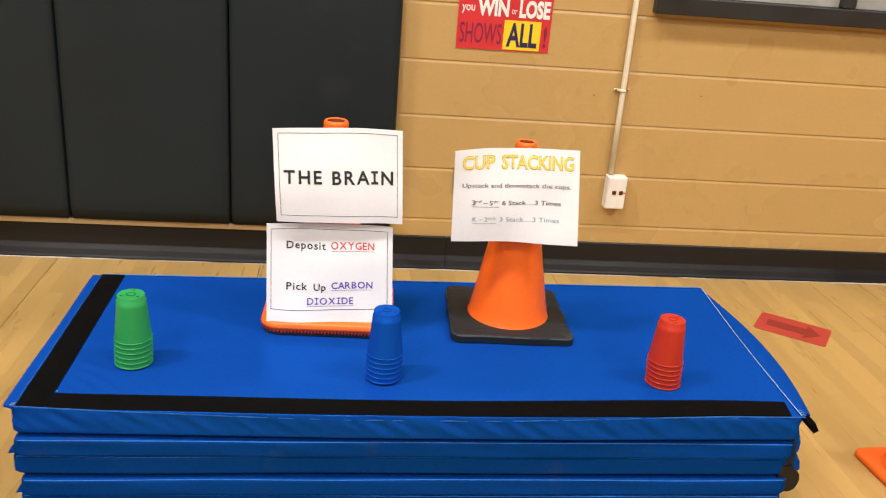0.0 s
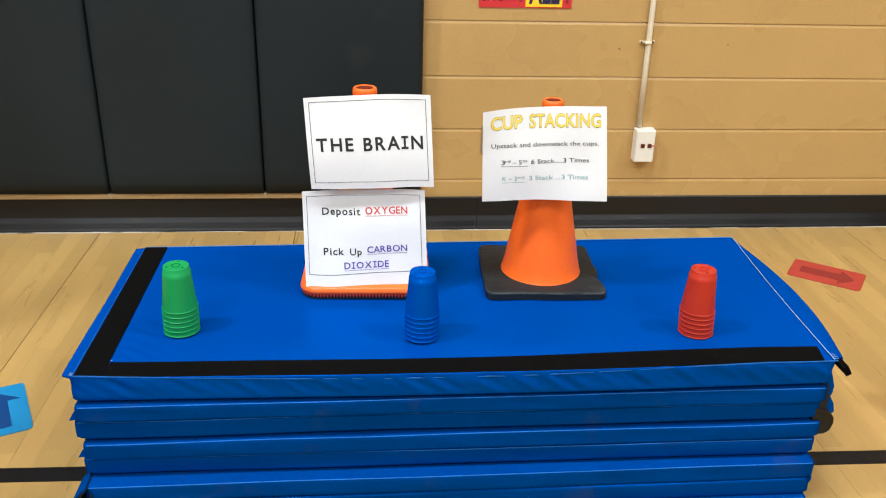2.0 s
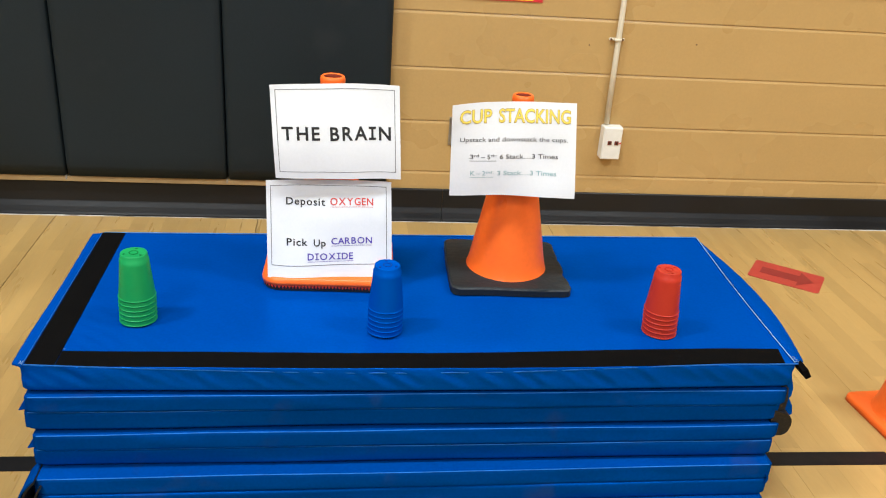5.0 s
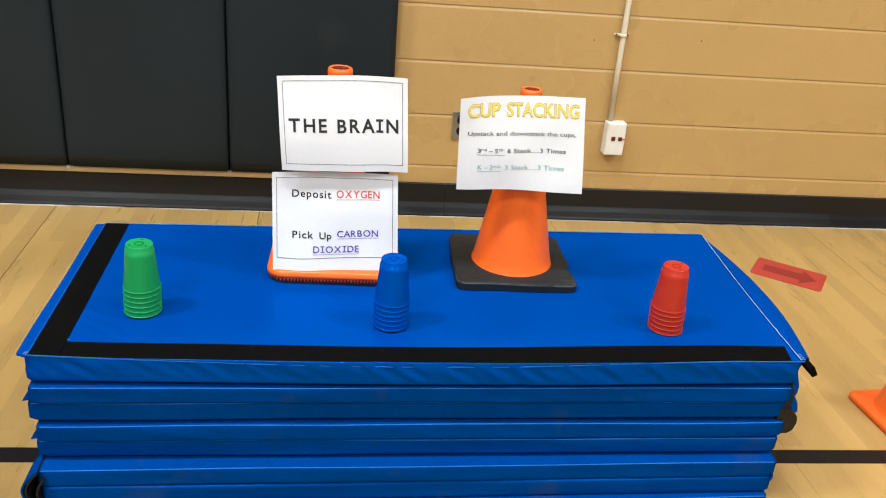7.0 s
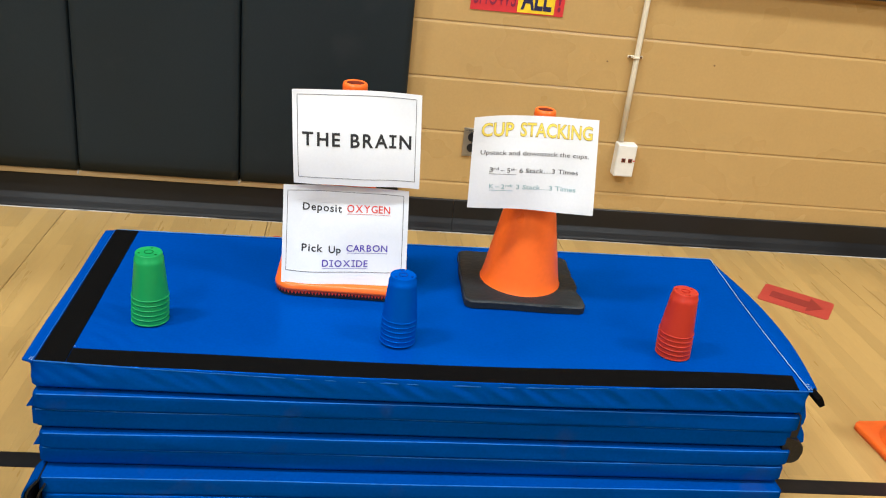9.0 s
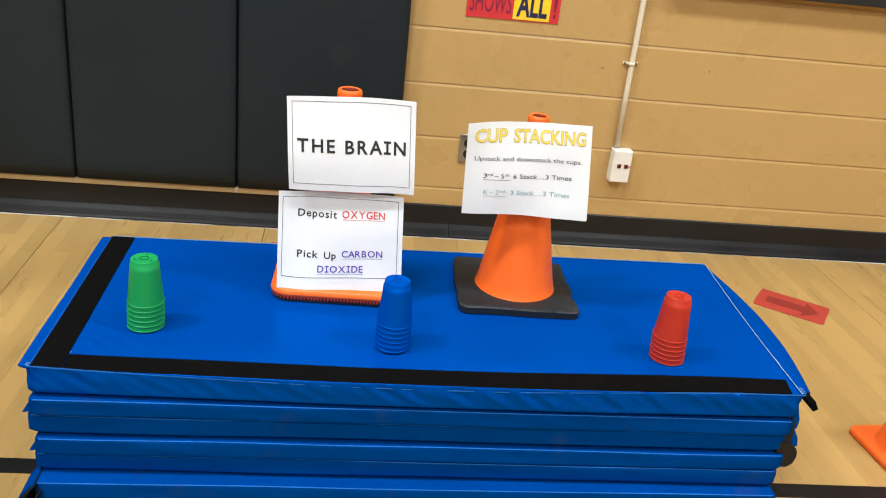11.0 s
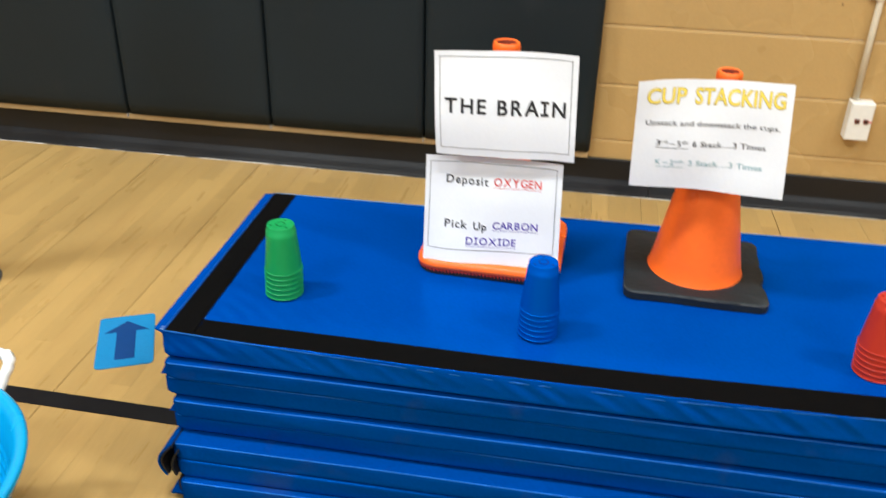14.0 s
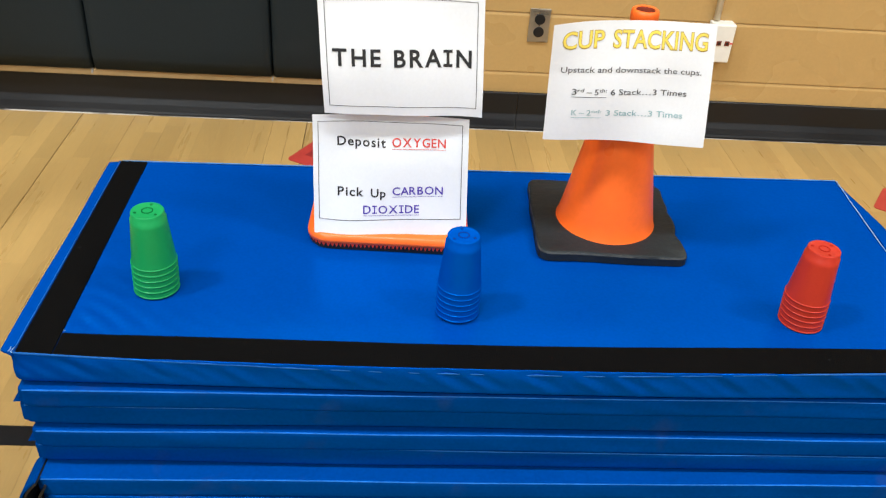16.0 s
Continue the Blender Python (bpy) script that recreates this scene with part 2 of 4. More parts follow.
def box(bm, x0, x1, y0, y1, z0, z1, bevel=0.0, segs=2):
    vs = [bm.verts.new((x, y, z)) for x in (x0, x1) for y in (y0, y1) for z in (z0, z1)]
    quads = ((0, 1, 3, 2), (4, 6, 7, 5), (0, 4, 5, 1), (2, 3, 7, 6), (0, 2, 6, 4), (1, 5, 7, 3))
    fs = [bm.faces.new([vs[i] for i in q]) for q in quads]
    if bevel:
        es = list({e for f in fs for e in f.edges})
        bmesh.ops.bevel(bm, geom=es, offset=bevel, segments=segs, profile=0.5, affect="EDGES")
    return bm


def lathe(bm, profile, segs=48, centre=(0, 0, 0)):
    rings = []
    for r, z in profile:
        ring = []
        for i in range(segs):
            a = 2 * math.pi * i / segs
            ring.append(bm.verts.new((centre[0] + r * math.cos(a), centre[1] + r * math.sin(a), centre[2] + z)))
        rings.append(ring)
    for a, b in zip(rings, rings[1:]):
        for i in range(segs):
            bm.faces.new((a[i], a[(i + 1) % segs], b[(i + 1) % segs], b[i]))
    return rings


def disc(bm, ring, flip=False):
    bm.faces.new(list(reversed(ring)) if flip else ring)


def prism(bm, outline, z0, z1):
    lo = [bm.verts.new((x, y, z0)) for x, y in outline]
    hi = [bm.verts.new((x, y, z1)) for x, y in outline]
    n = len(outline)
    for i in range(n):
        bm.faces.new((lo[i], lo[(i + 1) % n], hi[(i + 1) % n], hi[i]))
    bm.faces.new(hi)
    bm.faces.new(list(reversed(lo)))
    return lo, hi


def rounded(w, h, r, steps=5):
    pts = []
    for cx, cy, a0 in ((w / 2 - r, h / 2 - r, 0), (-w / 2 + r, h / 2 - r, 90), (-w / 2 + r, -h / 2 + r, 180), (w / 2 - r, -h / 2 + r, 270)):
        for i in range(steps + 1):
            a = radians(a0 + 90 * i / steps)
            pts.append((cx + r * math.cos(a), cy + r * math.sin(a)))
    return pts


def tube(bm, pts, r, segs=10, flat=1.0):
    rings = []
    pts = [Vector(p) for p in pts]
    up = Vector((0, 0, 1))
    for i, p in enumerate(pts):
        d = (pts[min(i + 1, len(pts) - 1)] - pts[max(i - 1, 0)]).normalized()
        ref = up if abs(d.dot(up)) < 0.95 else Vector((0, 1, 0))
        s = d.cross(ref).normalized()
        t = d.cross(s).normalized()
        rings.append([bm.verts.new(p + s * (r * math.cos(2 * math.pi * k / segs)) + t * (r * flat * math.sin(2 * math.pi * k / segs))) for k in range(segs)])
    for a, b in zip(rings, rings[1:]):
        for k in range(segs):
            bm.faces.new((a[k], a[(k + 1) % segs], b[(k + 1) % segs], b[k]))
    bm.faces.new(list(reversed(rings[0])))
    bm.faces.new(rings[-1])
    return bm


def ribbon(bm, pts, width_vec, thick):
    """A strap that follows pts, with a width vector and a thickness."""
    w = Vector(width_vec) / 2
    rows = []
    pts = [Vector(p) for p in pts]
    for i, p in enumerate(pts):
        d = (pts[min(i + 1, len(pts) - 1)] - pts[max(i - 1, 0)]).normalized()
        n = d.cross(w).normalized() * thick / 2
        rows.append([bm.verts.new(q) for q in (p - w - n, p + w - n, p + w + n, p - w + n)])
    for a, b in zip(rows, rows[1:]):
        for k in range(4):
            bm.faces.new((a[k], a[(k + 1) % 4], b[(k + 1) % 4], b[k]))
    bm.faces.new(list(reversed(rows[0])))
    bm.faces.new(rows[-1])
    return bm


def glyphs(text, bold=0.0):
    """Flat letters from the built-in font: points and faces."""
    cu = bpy.data.curves.new("letters", "FONT")
    cu.body, cu.size, cu.offset, cu.resolution_u = text, 1.0, bold, 3
    ob = bpy.data.objects.new("letters", cu)
    scene.collection.objects.link(ob)
    dg = bpy.context.evaluated_depsgraph_get()
    me = bpy.data.meshes.new_from_object(ob.evaluated_get(dg))
    pts = [(v.co.x, v.co.y) for v in me.vertices]
    faces = [tuple(p.vertices) for p in me.polygons]
    bpy.data.objects.remove(ob)
    bpy.data.curves.remove(cu)
    bpy.data.meshes.remove(me)
    return pts, faces


def slab_i(bold):
    """A capital I with slabs."""
    w, a = 0.20, 0.040 + bold
    pts, faces = [], []
    for x0, x1, y0, y1 in ((-w, w, 0.0, 2 * a), (-a, a, 2 * a, 0.7 - 2 * a), (-w, w, 0.7 - 2 * a, 0.7)):
        k = len(pts)
        pts += [(x0, y0), (x1, y0), (x1, y1), (x0, y1)]
        faces.append((k, k + 1, k + 2, k + 3))
    return pts, faces


def spaced(text, bold, gap):
    """Letters set one by one with an even gap, slanted ones closer."""
    pts, faces, pen = [], [], 0.0
    for i, ch in enumerate(text):
        gp, gf = slab_i(bold) if ch == "I" else glyphs(ch, bold)
        if i and "A" in text[i - 1:i + 1]:
            pen -= 0.09
        lo = min(p[0] for p in gp)
        n = len(pts)
        pts += [(x - lo + pen, y) for x, y in gp]
        faces += [tuple(n + i_ for i_ in f) for f in gf]
        pen = max(p[0] for p in pts) + gap
    return pts, faces


def lettering(bm, text, x0, x1, base, cap, put, bold=0.0, lift=0.0006, gap=None):
    """Letters that fill x0..x1 on the base line, with that cap height, laid on a surface by put(x, y, lift)."""
    pts, faces = glyphs(text, bold) if gap is None else spaced(text, bold, gap)
    xs = [p[0] for p in pts]
    k = (x1 - x0) / (max(xs) - min(xs))
    ky = cap / 0.70
    vs = [bm.verts.new(put(x0 + (x - min(xs)) * k, base + y * ky, lift)) for x, y in pts]
    for f in faces:
        try:
            bm.faces.new([vs[i] for i in f])
        except ValueError:
            pass


def bar(bm, x0, x1, y0, y1, put, lift=0.0005, steps=12):
    lo = [bm.verts.new(put(x0 + (x1 - x0) * i / steps, y0, lift)) for i in range(steps + 1)]
    hi = [bm.verts.new(put(x0 + (x1 - x0) * i / steps, y1, lift)) for i in range(steps + 1)]
    for i in range(steps):
        bm.faces.new((lo[i], lo[i + 1], hi[i + 1], hi[i]))


# ---- setting ----
bm = bmesh.new()
box(bm, ROOM_X0, ROOM_X1, ROOM_Y0, WALL_Y + 0.2, -0.12, -0.016)
floor = tagged(mesh_object("floor", bm, M_SUBFLOOR), "polished maple strip gymnasium floor", "floor", kind="structure")
bm = bmesh.new()
box(bm, ROOM_X0, ROOM_X1, WALL_Y + 0.0042, WALL_Y + 0.22, 0.0, ROOM_Z)
wall_north = tagged(mesh_object("wall_north", bm, M_MORTAR), "tan painted concrete block gymnasium wall", "wall", kind="structure")
for name, args in (("wall_south", (ROOM_X0, ROOM_X1, ROOM_Y0 - 0.2, ROOM_Y0, 0, ROOM_Z)), ("wall_west", (ROOM_X0 - 0.2, ROOM_X0, ROOM_Y0, WALL_Y + 0.2, 0, ROOM_Z)),
                   ("wall_east", (ROOM_X1, ROOM_X1 + 0.2, ROOM_Y0, WALL_Y + 0.2, 0, ROOM_Z))):
    bm = bmesh.new()
    box(bm, *args)
    tagged(mesh_object(name, bm, M_ROOM), "plain tan painted gymnasium wall", "wall", kind="structure")
bm = bmesh.new()
box(bm, ROOM_X0, ROOM_X1, ROOM_Y0, WALL_Y + 0.2, ROOM_Z, ROOM_Z + 0.2)
tagged(mesh_object("ceiling", bm, M_CEILING), "pale high gymnasium ceiling", "ceiling", kind="structure")
for lx, ly in LIGHTS:
    fx = thing("ceiling_light", "white rectangular ceiling light hung below the ceiling", "lamp", (lx, ly, ROOM_Z), group="ceiling lights")
    bm = bmesh.new()
    box(bm, -0.7, 0.7, -0.4, 0.4, -0.30, 0.0, 0.02)
    part("housing", bm, M_FIXTURE, fx)
    bm = bmesh.new()
    box(bm, -0.62, 0.62, -0.32, 0.32, -0.312, -0.302)
    part("diffuser", bm, M_DIFFUSER, fx)

# rubber base along the wall, in two lengths
for name, x0, x1, off in (("baseboard", -6.0, 0.425, 0.0), ("baseboard", 0.427, 7.0, 0.002)):
    bm = bmesh.new()
    y = WALL_Y
    prof = [(y, 0.130), (y - 0.009 + off, 0.130), (y - 0.011 + off, 0.127), (y - 0.011 + off, 0.054), (y - 0.0125 + off, 0.050), (y - 0.020 + off, 0.034),
            (y - 0.028 + off, 0.013), (y - 0.031 + off, 0.007), (y - 0.032 + off, 0.0), (y, 0.0)]
    n_ = 60
    rows = []
    for i in range(n_ + 1):
        x = x0 + (x1 - x0) * i / n_
        w = 0.0012 * noise.noise((x * 3.1, 0.3, 1.7))
        rows.append([bm.verts.new((x, py + (w if 0 < k < 9 else 0), pz)) for k, (py, pz) in enumerate(prof)])
    for a, b in zip(rows, rows[1:]):
        for k in range(len(prof) - 1):
            bm.faces.new((a[k], a[k + 1], b[k + 1], b[k]))
    bm.faces.new(rows[0])
    bm.faces.new(list(reversed(rows[-1])))
    tagged(mesh_object(name, bm, M_BASE), "black rubber cove base, scuffed grey along its toe", "baseboard", kind="structure")
bm = bmesh.new()
rows = []
for i in range(401):
    x = -4.0 + 8.0 * i / 400
    w = 0.0016 + 0.0030 * max(0.0, noise.noise((x * 1.7, 4.4, 0.0)) + 0.35 * noise.noise((x * 9, 1.4, 0.0)) + 0.12)
    rows.append([bm.verts.new((x, WALL_Y - 0.0325 - dy, z)) for dy, z in ((0.0, 0.0003), (0.0, w * 1.1), (w * 0.6, w * 0.8), (w, 0.0003))])
for a, b in zip(rows, rows[1:]):
    for k in range(3):
        bm.faces.new((a[k], b[k], b[k + 1], a[k + 1]))
tagged(mesh_object("floor_bead", bm, M_BEAD), "pale uneven sealant bead along the rubber base", "sealant", kind="structure")
bm = bmesh.new()
box(bm, -6.0, 0.198, WALL_Y - 0.030, WALL_Y + 0.005, 0.136, 0.158, 0.003)
tagged(mesh_object("trim", bm, M_BATTEN), "thin tan wooden batten under the wall pads", "trim", kind="structure")

# wall pads
PAD_EDGES = [0.203, -0.395, -0.970, -1.537, -2.107, -2.68, -3.25, -3.82]
pads = thing("wall_padding", "charcoal vinyl gymnasium wall padding in tall panels", "wall padding", (0, WALL_Y, 0))
for x1, x0 in zip(PAD_EDGES, PAD_EDGES[1:]):
    bm = bmesh.new()
    nx, nz = 14, 40
    w, h = x1 - x0 - 0.004, 1.83
    grid = []
    for j in range(nz + 1):
        row = []
        for i in range(nx + 1):
            u, v = i / nx, j / nz
            edge = min(u, 1 - u) * w
            edge_z = min(v, 1 - v) * h
            fall = 0.012 * math.exp(-edge / 0.006) + 0.012 * math.exp(-edge_z / 0.012)
            y = -0.054 + fall + 0.0025 * noise.noise((u * 3 + x0 * 7, v * 5, 0.2)) - 0.004 * math.sin(math.pi * u) 
            # tighter columns near the edges
            uu = 0.5 - 0.5 * math.cos(math.pi * u)
            row.append(bm.verts.new((x0 + 0.002 + uu * w, y, 0.164 + v * h)))
        grid.append(row)
    for a, b in zip(grid, grid[1:]):
        for i in range(nx):
            bm.faces.new((a[i], a[i + 1], b[i + 1], b[i]))
    loop = grid[0] + [r[-1] for r in grid[1:]] + list(reversed(grid[-1][:-1])) + [r[0] for r in reversed(grid[1:-1])]
    bk = [bm.verts.new((v.co.x, -0.001, v.co.z)) for v in loop]
    for i in range(len(loop)):
        j = (i + 1) % len(loop)
        bm.faces.new((loop[j], loop[i], bk[i], bk[j]))
    part("pad", bm, M_PAD, pads, smooth=True)
# frayed pale cover ends where two pads meet
for x in PAD_EDGES[1:5]:
    bm = bmesh.new()
    fray = [(x - 0.0025, 0.157), (x + 0.001, 0.154), (x + 0.003, 0.161), (x + 0.0015, 0.170), (x - 0.001, 0.167)]
    front = [bm.verts.new((px, -0.0600 + 0.001 * k, pz)) for k, (px, pz) in enumerate(fray)]
    rear = [bm.verts.new((px, -0.0500, pz)) for px, pz in fray]
    for i in range(5):
        bm.faces.new((front[i], rear[i], rear[(i + 1) % 5], front[(i + 1) % 5]))
    bm.faces.new(front)
    bm.faces.new(list(reversed(rear)))
    part("frayed_end", bm, M_WEB, pads, "frayed pale end of the pad cover")

# poster on the wall
poster = thing("wall_poster", "red motivational poster with block lettering taped on the wall", "poster", (0.572, WALL_Y - 0.002, 0.86))
bm = bmesh.new()
box(bm, -0.17, 0.17, -0.0012, 0.0, 0.0, 0.43)
part("sheet", bm, M_POSTER, poster)


def on_poster(x, z, lift):
    return (x, -0.0012 - lift, z)


bm = bmesh.new()
bar(bm, 0.0, 0.135, 0.004, 0.108, on_poster, 0.0008, 1)
part("yellow_panel", bm, M_POSTER_YELLOW, poster)
for word, x0, x1, base, cap, m, bold in (("SHOWS", -0.160, -0.008, 0.022, 0.072, M_POSTER_PURPLE, 0.0), ("ALL", 0.012, 0.124, 0.018, 0.080, M_POSTER_NAVY, 0.03), ("!", 0.147, 0.158, 0.020, 0.072, M_POSTER_PURPLE, 0.02),
                                   ("you", -0.158, -0.112, 0.133, 0.030, M_POSTER_WHITE, 0.01), ("WIN", -0.102, 0.012, 0.122, 0.054, M_POSTER_WHITE, 0.045), ("or", 0.022, 0.042, 0.130, 0.024, M_POSTER_WHITE, 0.0),
                                   ("LOSE", 0.050, 0.162, 0.122, 0.056, M_POSTER_WHITE, 0.045), ("HOW", -0.150, -0.030, 0.188, 0.066, M_POSTER_YELLOW, 0.04)):
    bm = bmesh.new()
    lettering(bm, word, x0, x1, base, cap, on_poster, bold, 0.0016)
    part("lettering", bm, m, poster)
for x, rx, m in ((0.030, 0.036, M_CARD_BLUE), (0.118, 0.040, M_POSTER_GREEN)):
    bm = bmesh.new()
    bm.faces.new([bm.verts.new(on_poster(x + rx * math.cos(a), 0.216 + 0.030 * math.sin(a), 0.0014)) for a in (2 * math.pi * k / 28 for k in range(28))])
    part("printed_blob", bm, m, poster)

# framed window high on the wall
win = tagged(thing("window_1", "dark framed glazed window in the block wall", "window", (1.11, WALL_Y, 1.03), kind="structure"))
bm = bmesh.new()
WW, WH = 1.62, 0.95
box(bm, 0, WW, -0.05, 0.0, 0, 0.062, 0.004)
part("window_sill", bm, M_FRAME, win)
for x in (0.0, 0.70, WW - 0.05):
    bm = bmesh.new()
    box(bm, x, x + 0.05, -0.045, 0.0, 0.064, WH - 0.052, 0.004)
    part("window_frame", bm, M_FRAME, win)
bm = bmesh.new()
box(bm, 0, WW, -0.045, 0.0, WH - 0.05, WH, 0.004)
part("window_frame", bm, M_FRAME, win)
for x0, x1 in ((0.051, 0.699), (0.751, WW - 0.051)):
    bm = bmesh.new()
    box(bm, x0, x1, -0.014, -0.004, 0.064, WH - 0.052)
    part("pane", bm, M_BOARD_BACK, win)

# conduit and outlet box
cond = thing("electrical_conduit", "cream painted steel conduit strapped to the wall", "conduit", (1.040, WALL_Y - 0.013, 0.42))
bm = bmesh.new()
tube(bm, [(0.004 - 0.010 * i / 12, 0, 0.1 * 1.0 * i * 2.4) for i in range(13)], 0.0105, 14)
part("pipe", bm, M_CREAM, cond, smooth=True)
for z in (0.322, 1.55):
    bm = bmesh.new()
    box(bm, -0.030, 0.028, 0.006, 0.0125, z - 0.005, z + 0.005, 0.002)
    box(bm, -0.014, 0.012, -0.0135, 0.010, z - 0.005, z + 0.005, 0.003)
    clip = part("clamp", bm, M_CREAM, cond)
    for x in (-0.023, 0.021):
        bm = bmesh.new()
        lathe(bm, [(0.0045, 0), (0.004, 0.003), (0.0, 0.004)], 10)
        s = part("screw", bm, M_SCREW, clip)
        s.matrix_local = pose(x, 0.006, z, 90)
ebox = thing("outlet_box", "ivory surface outlet box with two brown sockets", "outlet box", (1.066, WALL_Y, 0.286))
bm = bmesh.new()
box(bm, -0.038, 0.038, -0.048, 0.0, 0, 0.129, 0.004)
part("body", bm, M_BOX, ebox)
bm = bmesh.new()
box(bm, -0.034, 0.034, -0.0505, -0.0485, 0.004, 0.125, 0.0008)
part("cover", bm, M_BOX, ebox)
for x in (-0.010, 0.017):
    bm = bmesh.new()
    box(bm, x - 0.008, x + 0.008, -0.0530, -0.0507, 0.060, 0.076, 0.001)
    sk = part("socket", bm, M_BROWN, ebox)
    bm = bmesh.new()
    box(bm, x - 0.003, x + 0.003, -0.0540, -0.0531, 0.064, 0.072)
    part("slot", bm, M_BLACK_PLASTIC, sk)
bm = bmesh.new()
box(bm, 0.027, 0.036, -0.0525, -0.0507, 0.066, 0.070)
part("red_mark", bm, M_INK_RED, ebox)
outlet = thing("wall_outlet", "steel duplex wall outlet with black sockets", "outlet", (0.467, WALL_Y - 0.0005, 0.367))
bm = bmesh.new()
box(bm, -0.034, 0.034, -0.006, 0.0, -0.056, 0.056, 0.002)
part("cover_plate", bm, M_STEEL, outlet)
for z in (0.021, -0.021):
    bm = bmesh.new()
    rings = lathe(bm, [(0.0175, 0), (0.0170, 0.003), (0.0, 0.003)], 20)
    s = part("socket", bm, M_BLACK_PLASTIC, outlet)
    s.matrix_local = pose(0.0, -0.0062, z, 90)
bm = bmesh.new()
lathe(bm, [(0.003, 0), (0.002, 0.0015), (0, 0.0018)], 10)
s = part("screw", bm, M_SCREW, outlet)
s.matrix_local = pose(0, -0.0062, 0, 90)
for x, z in ((0.938, 0.716), (1.353, 0.735)):
    bm = bmesh.new()
    lathe(bm, [(0.0034, 0), (0.003, 0.0012), (0, 0.0016)], 10)
    s = tagged(mesh_object("wall_anchor", bm, M_SCREW), "small dark screw anchor in the block wall", "screw", group="wall anchors")
    s.matrix_world = pose(x, WALL_Y - 0.0002, z, 90)

# ---- floor tape and cards ----
def tape_strip(name, x0, x1, m, label, skew0=0.0, skew1=0.0):
    y = lambda x: 0.192 - 0.0150 * x
    bm_ = bmesh.new()
    n_ = 24
    w = 0.026
    lo = [bm_.verts.new((x0 + skew0 + (x1 + skew1 - x0 - skew0) * i / n_, y(x0 + (x1 - x0) * i / n_) - w, 0.0012)) for i in range(n_ + 1)]
    hi = [bm_.verts.new((x0 - skew0 + (x1 - skew1 - x0 + skew0) * i / n_, y(x0 + (x1 - x0) * i / n_) + w, 0.0012)) for i in range(n_ + 1)]
    for i in range(n_):
        bm_.faces.new((lo[i], lo[i + 1], hi[i + 1], hi[i]))
    ext = bmesh.ops.extrude_face_region(bm_, geom=list(bm_.faces))
    for v in ext["geom"]:
        if isinstance(v, bmesh.types.BMVert):
            v.co.z = 0.0003
    bmesh.ops.recalc_face_normals(bm_, faces=bm_.faces)
    return tagged(mesh_object(name, bm_, m), label, "floor tape")


tape_strip("floor_tape", -5.0, 1.421, M_TAPE, "black court line tape on the wooden floor", 0, 0.0)
tape_strip("floor_tape", 1.423, 4.0, M_TAPE_Y, "yellow court line tape on the wooden floor", 0.0, 0)


def arrow_card(at, turn, w, h, m_card, m_arrow, label):
    """A rounded card with an arrow along its local y."""
    card = thing("floor_arrow_card", label, "floor marker", at, turn, group="floor arrow cards")
    bm_ = bmesh.new()
    prism(bm_, rounded(w, h, 0.014), 0.0004, 0.0022)
    part("card", bm_, m_card, card)
    bm_ = bmesh.new()
    s, t = w / 0.14, h / 0.26
    pts = [(-0.024 * s, -0.095 * t), (0.024 * s, -0.095 * t), (0.024 * s, 0.045 * t), (0.055 * s, 0.045 * t), (0.0, 0.100 * t), (-0.055 * s, 0.045 * t), (-0.024 * s, 0.045 * t)]
    prism(bm_, pts, 0.0024, 0.0030)
    part("arrow", bm_, m_arrow, card)
    return card


arrow_card((-0.963, 0.467, 0), 24.5, 0.143, 0.236, M_CARD_BLUE, M_CARD_NAVY, "light blue floor card with a navy arrow")
arrow_card((1.655, 1.2145, 0), -36.3 - 90, 0.163, 0.248, M_CARD_RED, M_CARD_MAROON, "red floor card with a dark red arrow, beside the mats")
arrow_card((-0.180, 1.400, 0), -30 - 90, 0.163, 0.248, M_CARD_RED, M_CARD_MAROON, "red floor card with a dark red arrow, behind the mats")

# ---- stacked folding mats ----
# z0, z1, front y, left x, right x
TOP_PANELS = [(0.335, 0.392, 0.000, -0.590, 0.982), (0.288, 0.326, -0.010, -0.587, 0.980), (0.244, 0.286, -0.002, -0.595, 0.976), (0.195, 0.235, -0.008, -0.583, 0.983), (0.154, 0.193, 0.000, -0.589, 0.978)]
LOW_PANELS = [(0.1064, 0.147, -0.034, -0.584, 0.976), (0.064, 0.1060, -0.035, -0.580, 0.972), (0.001, 0.062, -0.048, -0.572, 0.966)]


def front_bow(x):
    """The top panel's front edge swells forward in the middle."""
    return 0.0095 * max(0.0, math.sin(math.pi * min(1.0, max(0.0, (x + 0.586) / 1.572))))


def top_relief(x, y):
    """Slack and puckers of the top cover."""
    slack = 0.0022 * noise.noise((x * 2.2, y * 3, 9.0)) + 0.0008 * noise.noise((x * 7, y * 6, 2.0))
    pucker = math.exp(-abs(x + 0.50) / 0.10) * math.exp(-y / 0.20) + 0.7 * math.exp(-abs(y - 0.06) / 0.05) * math.exp(-(x + 0.58) / 0.35)
    sag = 0.0140 * math.sin(math.pi * min(1.0, max(0.0, (x + 0.586) / 1.42))) * math.exp(-(max(y, 0.0) / 0.07) ** 2)
    clear = min(1.0, max(0.0, min(x + 0.520, y - 0.058) / 0.025))
    return slack - sag + 0.0022 * clear * pucker * math.sin((x * 0.75 + y) * 150 + 5 * noise.noise((x * 6, y * 6, 4.0)))


